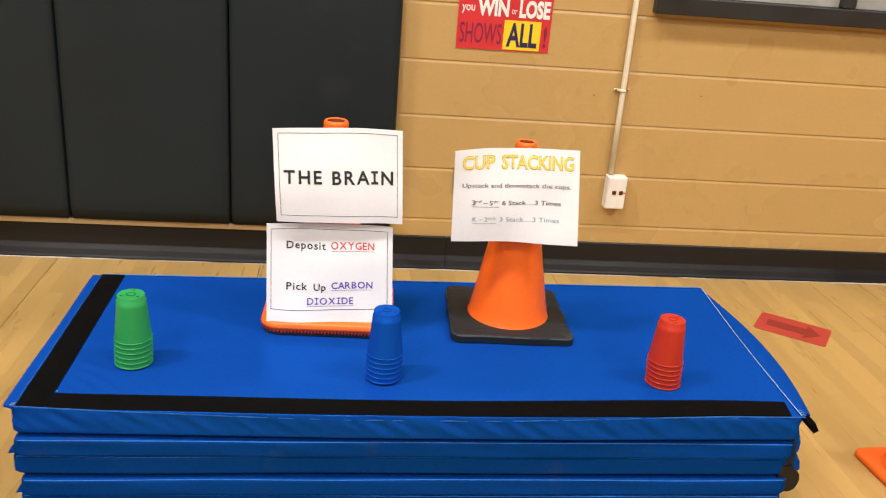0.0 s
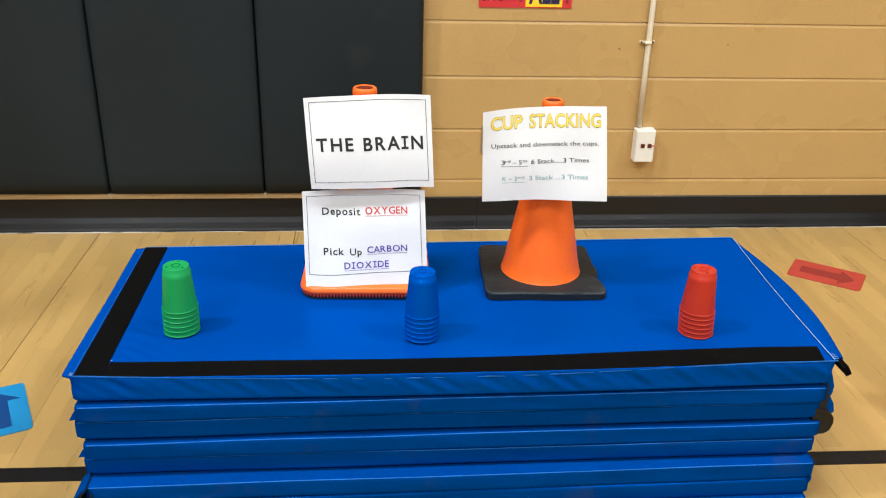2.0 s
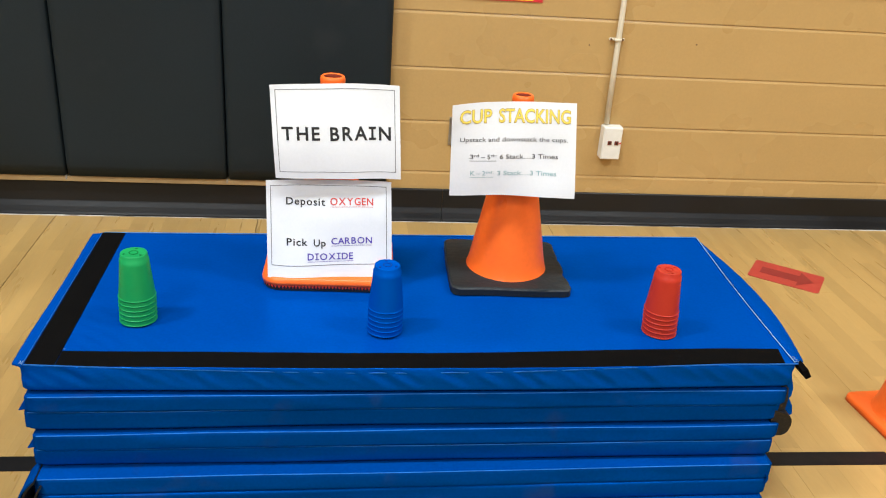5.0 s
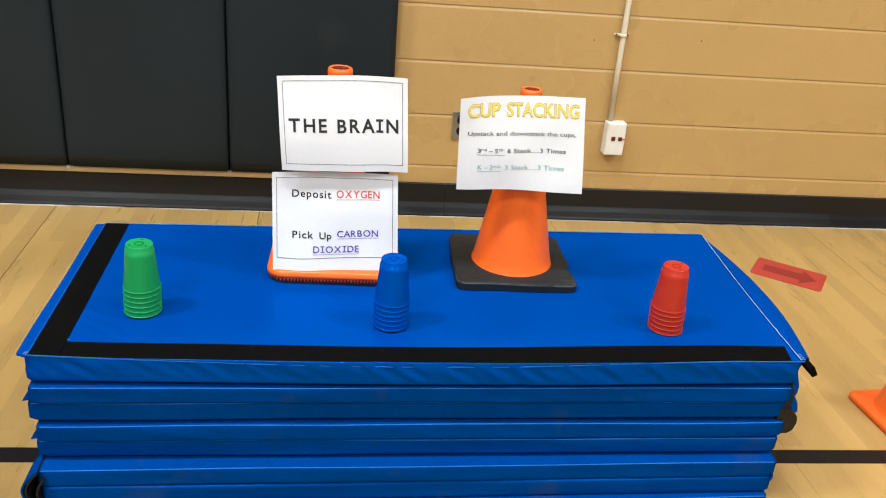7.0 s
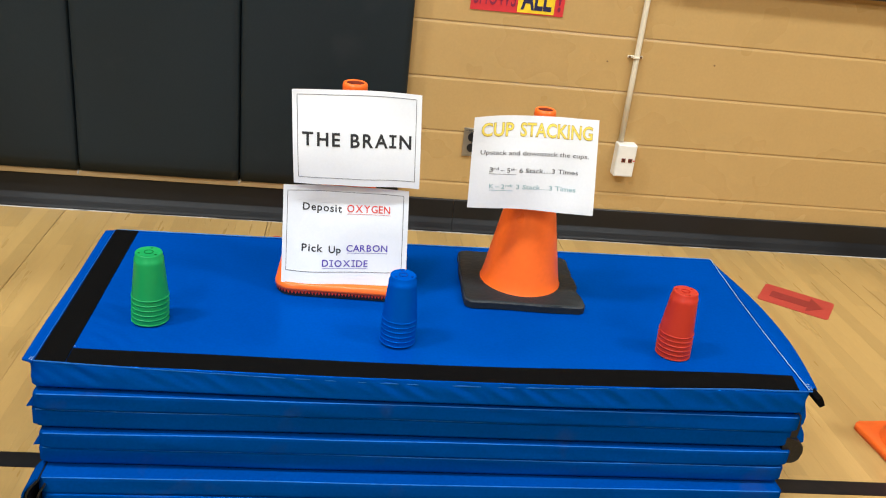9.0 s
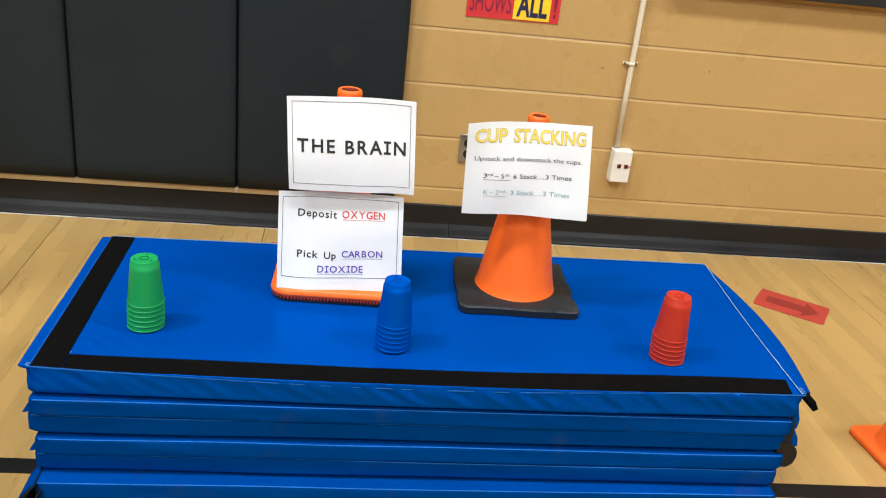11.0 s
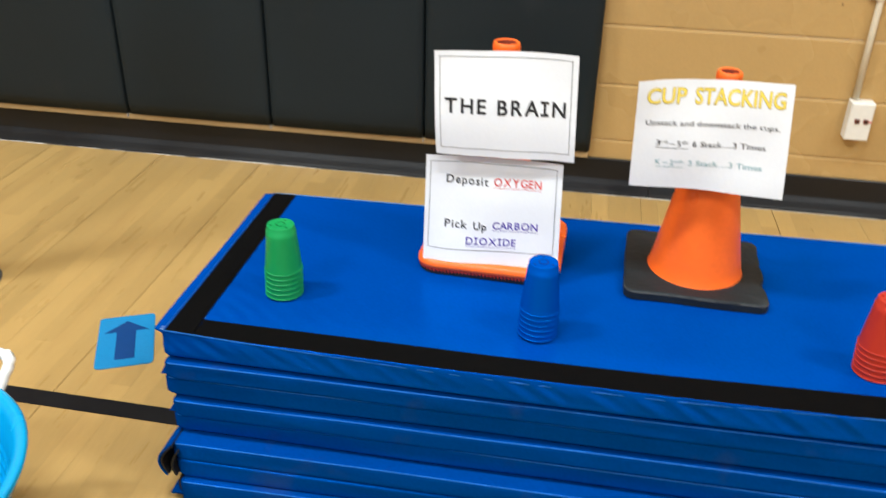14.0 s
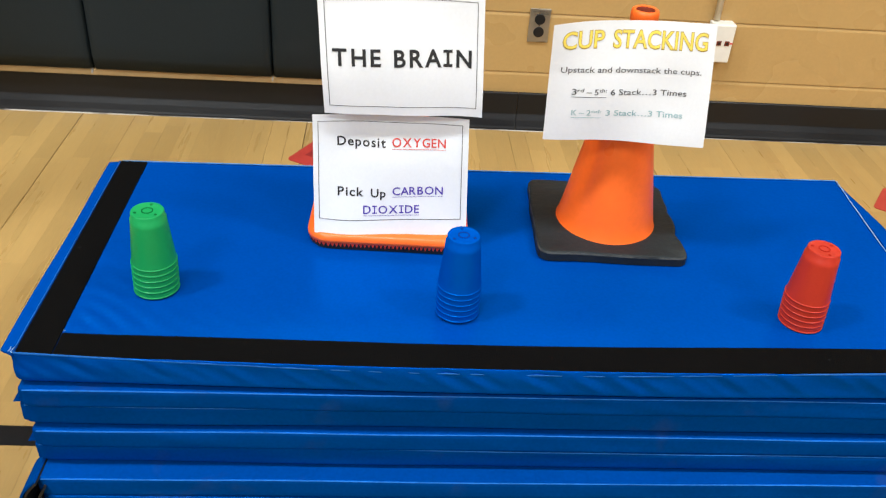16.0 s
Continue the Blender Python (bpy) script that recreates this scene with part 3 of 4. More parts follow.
def mat_panel(z0, z1, y0, x0, x1, y1, seed, wavy, top=False):
    """A foam panel in a vinyl cover, with rounded long edges and soft wrinkles."""
    bm_ = bmesh.new()
    h = z1 - z0
    r = min(0.0045, h * 0.2)
    prof = []
    for cy, cz, a0 in ((y0 + r, z0 + r, 180), (y0 + r, z1 - r, 90), (y1 - r, z1 - r, 0), (y1 - r, z0 + r, -90)):
        if a0 == 180:
            angles = (270, 240, 210, 180)
        elif a0 == 90:
            angles = (180, 150, 120, 90)
        elif a0 == 0:
            angles = (90, 60, 30, 0)
        else:
            angles = (0, -30, -60, -90)
        for a in angles:
            prof.append((cy + r * math.cos(radians(a)), cz + r * math.sin(radians(a))))
        if a0 == 180:
            for k in range(1, 8):
                prof.append((y0, z0 + r + (h - 2 * r) * k / 8))
        if a0 == 90:
            rows_up = 70 if top else 10
            for k in range(1, rows_up):
                prof.append((y0 + r + (y1 - y0 - 2 * r) * k / rows_up, z1))
        if a0 == 0:
            prof.append((y1, (z0 + z1) / 2))
    n_ = 260 if top else 150
    rows_ = []
    for i in range(n_ + 1):
        u = i / n_
        x = x0 + (x1 - x0) * u
        inset = 0.006 * max(0, 1 - min(u, 1 - u) * n_ / 1.5)
        row_ = []
        for k, (py, pz) in enumerate(prof):
            front = 1.0 if py < y0 + 0.02 else 0.0
            dy = front * (0.0030 * noise.noise((x * 3 + seed, pz * 20, seed)) + wavy * max(0.0, math.sin(math.pi * min(1, max(0, (pz - z0) / h)))) * noise.noise(((x * 34 + pz * 46) if top else (x * 9 + pz * 16), pz * 10, seed + 3)))
            dz = 0.0018 * noise.noise((x * 2.2, py * 3, seed + 9)) * (1 if pz > (z0 + z1) / 2 else 0.6)
            if top and pz > z1 - 0.002:
                dz = top_relief(x, py)
            cz = (z0 + z1) / 2
            lean = 0.008 * u * front if y0 < 0 else 0.0
            if top and py < y0 + 0.06:
                lean -= front_bow(x) * (1 - max(0.0, py - y0) / 0.06)
            row_.append(bm_.verts.new((x, py + dy + lean + (inset if front else 0), cz + (pz - cz) * (1 - inset * 12) + dz)))
        rows_.append(row_)
    m_ = len(prof)
    for a, b in zip(rows_, rows_[1:]):
        for k in range(m_):
            bm_.faces.new((a[k], b[k], b[(k + 1) % m_], a[(k + 1) % m_]))
    bm_.faces.new(rows_[0])
    bm_.faces.new(list(reversed(rows_[-1])))
    return bm_


def skew_top(bm_, amount):
    """Lets the back of a panel run wider to the right, and its right end deeper."""
    for v in bm_.verts:
        if v.co.x > 0.9:
            v.co.x += amount * v.co.y / 0.64
        v.co.y += 0.034 * (v.co.x + 0.59) / 1.6 * v.co.y / 0.63


def panel_piping(parent, z0, z1, y0, x0, x1, seed):
    """A thin worn seam along a panel's upper front edge, its highlight painted in."""
    bm_ = bmesh.new()
    pts = []
    for i in range(61):
        x = x0 + 0.008 + (x1 - x0 - 0.016) * i / 60
        lean = 0.008 * i / 60 if y0 < 0 else 0.0
        pts.append((x, y0 + 0.0013 + lean + 0.0030 * noise.noise((x * 3 + seed, z1 * 20, seed)), z1 - 0.0012 + 0.0018 * noise.noise((x * 2.2, y0 * 3, seed + 9))))
    tube(bm_, pts, 0.0012, 5)
    part("piping", bm_, M_SEAM_DARK, parent)


top_mat = thing("folding_gym_mat", "folded blue vinyl gym mat with black velcro edges, on another mat", "gym mat", (0, 0, 0.15), group="stacked gym mats")
for i, (z0, z1, y0, x0, x1) in enumerate(TOP_PANELS):
    bm = mat_panel(z0 - 0.15, z1 - 0.15, y0, x0, x1, 0.630 - 0.004 * i, i * 3.7, 0.0065 if i == 0 else 0.0020, i == 0)
    skew_top(bm, 0.035)
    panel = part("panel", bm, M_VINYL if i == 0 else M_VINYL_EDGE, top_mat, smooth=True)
    if i:
        panel_piping(panel, z0 - 0.15, z1 - 0.15, y0, x0, x1, i * 3.7)
low_mat = thing("folding_gym_mat", "folded blue vinyl gym mat at the bottom, sticking out in front", "gym mat", (0, 0, 0), group="stacked gym mats")
for i, (z0, z1, y0, x0, x1) in enumerate(LOW_PANELS):
    bm = mat_panel(z0, z1, y0, x0, x1, 0.590 - 0.004 * i, 40 + i * 3.7, 0.0012)
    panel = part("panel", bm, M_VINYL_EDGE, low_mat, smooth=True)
    if i != 1:
        panel_piping(panel, z0, z1, y0, x0, x1, 40 + i * 3.7)

TOP_Z = 0.392 - 0.15


def sheet_on_top(bm_, corners, z, nx=60, ny=6, thick=0.0018):
    (xa, ya), (xb, yb), (xc, yc), (xd, yd) = corners
    g = []
    for j in range(ny + 1):
        v = j / ny
        row_ = []
        for i in range(nx + 1):
            u = i / nx
            x = (xa * (1 - u) + xb * u) * (1 - v) + (xd * (1 - u) + xc * u) * v
            y = (ya * (1 - u) + yb * u) * (1 - v) + (yd * (1 - u) + yc * u) * v
            bow = front_bow(x) * max(0.0, 1 - y / 0.06) if nx > 20 else 0.0
            row_.append(bm_.verts.new((x, y - bow, z + top_relief(x, y) + thick + 0.0008)))
        g.append(row_)
    for a, b in zip(g, g[1:]):
        for i in range(nx):
            bm_.faces.new((a[i], a[i + 1], b[i + 1], b[i]))
    ext = bmesh.ops.extrude_face_region(bm_, geom=list(bm_.faces))
    for v in ext["geom"]:
        if isinstance(v, bmesh.types.BMVert):
            v.co.z -= thick + 0.001
    bmesh.ops.recalc_face_normals(bm_, faces=bm_.faces)


bm = bmesh.new()
sheet_on_top(bm, ((-0.524, 0.003), (0.957, 0.003), (0.968, 0.058), (-0.524, 0.052)), TOP_Z)
part("velcro_strip", bm, M_VELCRO, top_mat, "black velcro strip along the front edge")
bm = bmesh.new()
sheet_on_top(bm, ((-0.580, 0.003), (-0.526, 0.003), (-0.526, 0.622), (-0.580, 0.622)), TOP_Z, 4, 30)
part("velcro_strip", bm, M_VELCRO, top_mat, "black velcro strip along the end")
# stitched seams
bm = bmesh.new()
ribbon(bm, [(-0.582 + 1.568 * i / 60, 0.0004 - front_bow(-0.582 + 1.568 * i / 60) + 0.0030 * noise.noise(((-0.582 + 1.568 * i / 60) * 3, TOP_Z * 20, 0)), TOP_Z + 0.0010 + top_relief(-0.582 + 1.568 * i / 60, 0.0)) for i in range(61)], (0, 0.0024, 0), 0.0018)
part("stitching", bm, M_SEAM, top_mat)
bm = bmesh.new()
ribbon(bm, [(-0.5835 + 0.0008 * noise.noise((i * 0.9, 2, 0)), 0.003 + 0.622 * i / 30, TOP_Z + 0.0014) for i in range(31)], (0.0013, 0, 0), 0.0012)
part("stitching", bm, M_SEAM, top_mat)
bm = bmesh.new()
ribbon(bm, [(0.980 + 0.035 * i / 30 - 0.005 * math.sin(math.pi * i / 30) + 0.0012 * noise.noise((i * 0.9, 4, 0)), 0.004 + 0.652 * i / 30, TOP_Z + 0.0014) for i in range(31)], (0.0015, 0, 0), 0.0012)
part("stitching", bm, M_STITCH, top_mat)
bm = bmesh.new()
ribbon(bm, [(-0.578 + 1.59 * i / 40, 0.624 + 0.033 * i / 40, TOP_Z + 0.0022) for i in range(41)], (0, 0.0024, 0), 0.0016)
part("stitching", bm, M_PIPING, top_mat)
for k in range(3):
    bm = bmesh.new()
    a = 0.005 + 0.009 * k
    tube(bm, [(0.980 + 0.003 * noise.noise((k, j, 0.5)) + 0.003 * j, a + 0.006 * noise.noise((k * 2.0, j, 3)), TOP_Z + 0.002 + 0.002 * j % 0.003) for j in range(4)], 0.0006, 5)
    part("loose_thread", bm, M_STITCH, top_mat)


for k in range(2):
    bm = bmesh.new()
    tube(bm, [(-0.588 + 0.004 * k + 0.004 * noise.noise((k, j, 7.5)), 0.002 + 0.006 * noise.noise((k * 2.0, j, 1.5)) + 0.002 * j, TOP_Z + 0.0030 + 0.0015 * (j % 2)) for j in range(5)], 0.0006, 5)
    part("loose_thread", bm, M_STITCH, top_mat)
for x, y in ((-0.523, 0.054),):
    bm = bmesh.new()
    tube(bm, [(x + 0.002 * j, y + 0.002 * noise.noise((x * 9, j, 2.5)), TOP_Z + 0.0038) for j in range(3)], 0.0004, 5)
    part("loose_thread", bm, M_STITCH, top_mat)


def end_flap(xs, outs, drops, ys, parent, thick=0.004, slant=0.0):
    """A blue end flap: inner edge xs, reaching out and dropping by the given amounts along ys."""
    bm_ = bmesh.new()
    g = []
    for i, (x, o, d, y) in enumerate(zip(xs, outs, drops, ys)):
        row_ = []
        for k in range(5):
            s = k / 4
            row_.append(bm_.verts.new((x + o * s, y + slant * s * max(0.0, 1 - i / 8), TOP_Z - 0.001 - d * s * s)))
        g.append(row_)
    for a, b in zip(g, g[1:]):
        for k in range(4):
            bm_.faces.new((a[k], a[k + 1], b[k + 1], b[k]))
    ext = bmesh.ops.extrude_face_region(bm_, geom=list(bm_.faces))
    for v in ext["geom"]:
        if isinstance(v, bmesh.types.BMVert):
            v.co.z -= thick
    bmesh.ops.recalc_face_normals(bm_, faces=bm_.faces)
    return part("end_flap", bm_, M_VINYL, parent)


N = 24
ys = [0.625 * i / N for i in range(N + 1)]
end_flap([-0.585] * (N + 1), [-0.021 - 0.001 * math.sin(i * 0.35) for i in range(N + 1)], [0.0015] * (N + 1), ys, top_mat, slant=0.012)
flap = end_flap([0.982 + 0.035 * i / N for i in range(N + 1)], [0.036 * (1 - (i / N) ** 2.2) + 0.024 * math.sin(math.pi * i / N) + 0.003 for i in range(N + 1)],
                [0.010 * (1 - i / N) + 0.006 for i in range(N + 1)], [0.004 + 1.045 * y for y in ys], top_mat, slant=0.034)
bm = bmesh.new()
ribbon(bm, [(0.998 + 0.012 * k / 6, 0.012, TOP_Z - 0.008 - 0.020 * (k / 6)) for k in range(7)], (0, 0.05, 0), 0.012)
part("velcro_strip", bm, M_VELCRO, flap, "black velcro under the end flap")


def loose_end(parent, x, y, z, side, drop, curl, m_, width):
    """A strap end that hangs out of the stack's end and curls back."""
    bm_ = bmesh.new()
    pts = []
    for i in range(11):
        s = i / 10
        a = s * 2.6
        pts.append((x + side * curl * math.sin(a), y, z - drop * s))
    ribbon(bm_, pts, (0, width, 0), 0.004)
    return part("loose_flap", bm_, m_, parent)


def side_tab(parent, outline, y0, y1, m_):
    """A flat folded tab at the end of the stack: an outline in x and z, drawn out along y."""
    bm_ = bmesh.new()
    front_ = [bm_.verts.new((x, y0 + 0.004 * noise.noise((x * 90, z * 90, 1.0)), z)) for x, z in outline]
    rear_ = [bm_.verts.new((x + 0.003, y1, z + 0.002)) for x, z in outline]
    n = len(outline)
    for i in range(n):
        bm_.faces.new((front_[i], front_[(i + 1) % n], rear_[(i + 1) % n], rear_[i]))
    bm_.faces.new(list(reversed(front_)))
    bm_.faces.new(rear_)
    bmesh.ops.recalc_face_normals(bm_, faces=bm_.faces)
    return part("loose_flap", bm_, m_, parent)


side_tab(top_mat, [(0.976, 0.196), (1.000, 0.192), (1.010, 0.160), (1.010, 0.140), (1.002, 0.126), (0.976, 0.120)], 0.030, 0.13, M_VINYL)
side_tab(top_mat, [(0.976, 0.130), (1.012, 0.128), (1.022, 0.110), (1.026, 0.090), (1.016, 0.080), (0.998, 0.078), (0.976, 0.090)], 0.034, 0.14, M_VINYL)
# Black tab by the blue flap: panel shadow drawn as a solid strap piece.
side_tab(top_mat, [(0.970, 0.180), (0.988, 0.172), (0.994, 0.140), (0.992, 0.116), (0.966, 0.110)], 0.012, 0.09, M_STRAP_BLACK)
side_tab(top_mat, [(0.966, 0.118)] + [(0.988 + 0.027 * math.sin(radians(a_)), 0.079 + 0.030 * math.cos(radians(a_))) for a_ in range(10, 181, 17)] + [(0.962, 0.054)], 0.008, 0.08, M_STRAP_BLACK)
for x, y, z in ((-0.586, 0.000, 0.150), (-0.582, 0.004, 0.056)):
    bm = bmesh.new()
    tab = [(x + 0.004, y, z + 0.016), (x - 0.008, y + 0.002, z + 0.006), (x - 0.019, y + 0.004, z - 0.013), (x - 0.006, y + 0.002, z - 0.010), (x + 0.004, y, z - 0.012)]
    front = [bm.verts.new(q) for q in tab]
    rear = [bm.verts.new((q[0] + 0.004, q[1] + 0.07, q[2] + 0.002)) for q in tab]
    for i in range(5):
        bm.faces.new((front[i], front[(i + 1) % 5], rear[(i + 1) % 5], rear[i]))
    bm.faces.new(list(reversed(front)))
    bm.faces.new(rear)
    part("corner_tab", bm, M_VINYL, top_mat)
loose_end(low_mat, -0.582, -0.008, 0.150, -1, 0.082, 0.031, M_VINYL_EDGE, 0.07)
loose_end(low_mat, -0.580, -0.010, 0.147, -1, 0.072, 0.025, M_STRAP_BLACK, 0.07)
loose_end(low_mat, -0.570, -0.02, 0.132, -1, 0.060, 0.014, M_STRAP_BLACK, 0.05)
loose_end(low_mat, -0.570, 0.00, 0.070, -1, 0.060, 0.012, M_STRAP_BLACK, 0.06)
bm = bmesh.new()
ribbon(bm, [(-0.565 - 0.012 * k, 0.0, 0.012 + 0.003 * math.sin(k)) for k in range(4)], (0, 0.07, 0), 0.005)
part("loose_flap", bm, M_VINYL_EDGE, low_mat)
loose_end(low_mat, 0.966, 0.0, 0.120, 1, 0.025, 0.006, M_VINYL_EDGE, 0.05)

MAT_Z = 0.3935

# ---- cones on the mats ----
def cone_body(bm_, r0, r1, h, base_z):
    prof = [(r0 + 0.004, base_z), (r0, base_z + 0.006)]
    for i in range(1, 13):
        s = i / 13
        prof.append((r0 + (r1 - r0) * s, base_z + (h - base_z - 0.026) * s))
    prof += [(r1 + 0.0005, h - 0.026), (r1 + 0.003, h - 0.022), (r1 + 0.0035, h - 0.008), (r1 + 0.002, h - 0.002), (r1 - 0.001, h), (r1 - 0.0045, h - 0.002)]
    lathe(bm_, prof, 56)


def cone_bore(r0, r1, h, base_z, parent):
    bm_ = bmesh.new()
    lathe(bm_, [(r1 - 0.0045, h - 0.002), (r1 - 0.006, h - 0.006), (r1 - 0.005, h - 0.03), (r0 - 0.012, base_z + 0.002)], 40)
    return part("bore", bm_, M_BORE, parent, "inside of the cone's open top, its shade put into the colour", smooth=True)


def wobbly(outline, amount, seed):
    return [(x + amount * noise.noise((x * 9, y * 9, seed)), y + amount * noise.noise((x * 9, y * 9, seed + 5))) for x, y in outline]


def dense(outline, step=0.012):
    pts = []
    for (x0, y0), (x1, y1) in zip(outline, outline[1:] + outline[:1]):
        n_ = max(1, int(math.hypot(x1 - x0, y1 - y0) / step))
        pts += [(x0 + (x1 - x0) * i / n_, y0 + (y1 - y0) * i / n_) for i in range(n_)]
    return pts


rubber_cone = thing("traffic_cone", "orange traffic cone with a worn black rubber base, on the mats", "traffic cone", (0.424, 0.434, MAT_Z), -2.0, group="cones on the mats")
bm = bmesh.new()
outline = wobbly(dense(rounded(0.288, 0.280, 0.022)), 0.005, 3.0)
# worn notches along one side
outline = [(x - (0.008 * math.exp(-((y + 0.055) / 0.020) ** 2) + 0.004 * math.exp(-((y - 0.030) / 0.012) ** 2) + 0.003 * math.exp(-((y - 0.085) / 0.03) ** 2) if x > 0.12 else 0.0), y) for x, y in outline]
rings = [[bm.verts.new((x * k, y * k, z)) for x, y in outline] for k, z in ((1.0, 0.0), (1.0, 0.0150), (0.990, 0.0185), (0.972, 0.0200), (0.70, 0.0215))]
n_ = len(outline)
for level, (a, b) in enumerate(zip(rings, rings[1:])):
    for i in range(n_):
        bm.faces.new((a[i], a[(i + 1) % n_], b[(i + 1) % n_], b[i])).material_index = 1 if level == 1 else 0
bm.faces.new(rings[-1])
bm.faces.new(list(reversed(rings[0])))
part("base", bm, [M_RUBBER, M_RUBBER_EDGE], rubber_cone, "worn black rubber base")
bm = bmesh.new()
cone_body(bm, 0.097, 0.0215, 0.450, 0.018)
bmesh.ops.translate(bm, verts=bm.verts, vec=(0.001, -0.009, 0))
part("cone", bm, M_ORANGE, rubber_cone, smooth=True)
cone_bore(0.097, 0.0215, 0.450, 0.018, rubber_cone).location = (0.001, -0.009, 0)

orange_cone = thing("traffic_cone", "all orange traffic cone with a serrated base, on the mats", "traffic cone", (-0.006, 0.450, MAT_Z), -2.0, group="cones on the mats")
bm = bmesh.new()
outline = dense(rounded(0.306, 0.284, 0.045))
levels = ((1.0, 0.015), (1.0, 0.020), (0.988, 0.026), (0.96, 0.030), (0.80, 0.033), (0.60, 0.034))
rings = [[bm.verts.new((x * k, y * k, z)) for x, y in outline] for k, z in levels]
n_ = len(outline)
for a, b in zip(rings, rings[1:]):
    for i in range(n_):
        bm.faces.new((a[i], a[(i + 1) % n_], b[(i + 1) % n_], b[i]))
bm.faces.new(rings[-1])
bm.faces.new(list(reversed(rings[0])))
part("base", bm, M_ORANGE, orange_cone, smooth=True)
bm = bmesh.new()
prism(bm, [(x * 0.975, y * 0.975) for x, y in outline], 0.0, 0.0155)
part("underside", bm, M_RUBBER, orange_cone, "black rubber underside")
bm = bmesh.new()
fine = dense(rounded(0.303, 0.281, 0.045, 8), 0.0075)
for i in range(0, len(fine)):
    x, y = fine[i]
    xn, yn = fine[(i + 1) % len(fine)]
    mx, my = (x + xn) / 2, (y + yn) / 2
    a_, b_, c_ = bm.verts.new((x, y, 0.0155)), bm.verts.new((xn, yn, 0.0155)), bm.verts.new((mx * 0.995, my * 0.995, 0.0055))
    d_, e_, f_ = bm.verts.new((x * 0.97, y * 0.97, 0.0155)), bm.verts.new((xn * 0.97, yn * 0.97, 0.0155)), bm.verts.new((mx * 0.968, my * 0.968, 0.0055))
    bm.faces.new((a_, c_, b_))
    bm.faces.new((a_, d_, f_, c_))
    bm.faces.new((b_, c_, f_, e_))
part("serrated_edge", bm, M_ORANGE_DEEP, orange_cone, "red-orange serrated lower edge")
bm = bmesh.new()
cone_body(bm, 0.098, 0.0245, 0.470, 0.030)
part("cone", bm, M_ORANGE, orange_cone, smooth=True)
cone_bore(0.098, 0.0245, 0.470, 0.030, orange_cone)

# ---- paper signs ----
PW, PH = 0.279, 0.2155


class Sheet:
    """A bent sheet of letter paper between four corners (top left, top right, bottom right, bottom left)."""

    def __init__(self, tl, tr, br, bl, sag, wave, seed, curl=0.0):
        self.c = [Vector(p) for p in (tl, tr, br, bl)]
        self.sag, self.wave, self.seed, self.curl = sag, wave, seed, curl

    def put(self, x, y, lift):
        u, v = x / PW, y / PH
        tl, tr, br, bl = self.c
        p = (bl * (1 - u) + br * u) * (1 - v) + (tl * (1 - u) + tr * u) * v
        bend = 4 * u * (1 - u)
        back = (self.sag[0] * v + self.sag[1] * (1 - v)) * bend + self.wave * noise.noise((u * 2.3 + self.seed, v * 1.7, self.seed))
        curl = self.curl * max(0.0, 1 - 2.2 * v) ** 2
        return p + Vector((0, back + curl - lift, back * 0.25 + lift * 0.2))


def paper_sign(sheet, label):
    sign = thing("paper_sign", label, "paper sign", sheet.put(PW / 2, 0, 0), group="signs taped on the cones")
    home = sign.matrix_world.translation.copy()
    place = lambda x, y, lift: sheet.put(x, y, lift) - home
    bm_ = bmesh.new()
    nx, ny = 44, 34
    g = [[bm_.verts.new(place(PW * i / nx, PH * j / ny, 0)) for i in range(nx + 1)] for j in range(ny + 1)]
    for a, b in zip(g, g[1:]):
        for i in range(nx):
            bm_.faces.new((a[i], a[i + 1], b[i + 1], b[i]))
    ob = part("sheet", bm_, M_PAPER, sign)
    mod = ob.modifiers.new("thickness", "SOLIDIFY")
    mod.thickness, mod.offset = 0.0004, -1.0
    return sign, place


def border(sign, place, x0, x1, y0, y1, t=0.0011):
    for a in ((x0, x1, y0, y0 + t), (x0, x1, y1 - t, y1), (x0, x0 + t, y0, y1), (x1 - t, x1, y0, y1)):
        bm_ = bmesh.new()
        if a[1] - a[0] > 0.01:
            bar(bm_, *a, place, 0.0006, 24)
        else:
            n = 18
            for k in range(n):
                bar(bm_, a[0], a[1], a[2] + (a[3] - a[2]) * k / n, a[2] + (a[3] - a[2]) * (k + 1) / n, place, 0.0006, 1)
        part("border_line", bm_, M_INK_GREY, sign)


def write(sign, place, text, u0, u1, base, cap, m, bold=0.0, lift=0.0008, underline=None, gap=None):
    """u0, u1: across the sheet; base: down from its top, both as fractions; cap in metres."""
    bm_ = bmesh.new()
    lettering(bm_, text, u0 * PW, u1 * PW, (1 - base) * PH, cap, place, bold, lift, gap)
    ob = part("lettering", bm_, m, sign)
    if underline:
        bm_ = bmesh.new()
        bar(bm_, u0 * PW, u1 * PW, (1 - base) * PH - 0.0042, (1 - base) * PH - 0.0034, place, 0.0008, 10)
        part("underline", bm_, underline, sign)
    return ob


brain = Sheet((-0.141, 0.383, 0.852), (0.139, 0.385, 0.860), (0.149, 0.344, 0.655), (-0.128, 0.346, 0.651), (0.010, 0.004), 0.009, 1.3, 0.011)
sign, place = paper_sign(brain, "white paper sign reading THE BRAIN, taped to a cone")
border(sign, place, 0.010, PW - 0.011, 0.016, PH - 0.011)
write(sign, place, "THE", 0.072, 0.366, 0.572, 0.0300, M_INK, 0.022, gap=0.20)
write(sign, place, "BRAIN", 0.447, 0.925, 0.577, 0.0300, M_INK, 0.022, gap=0.17)

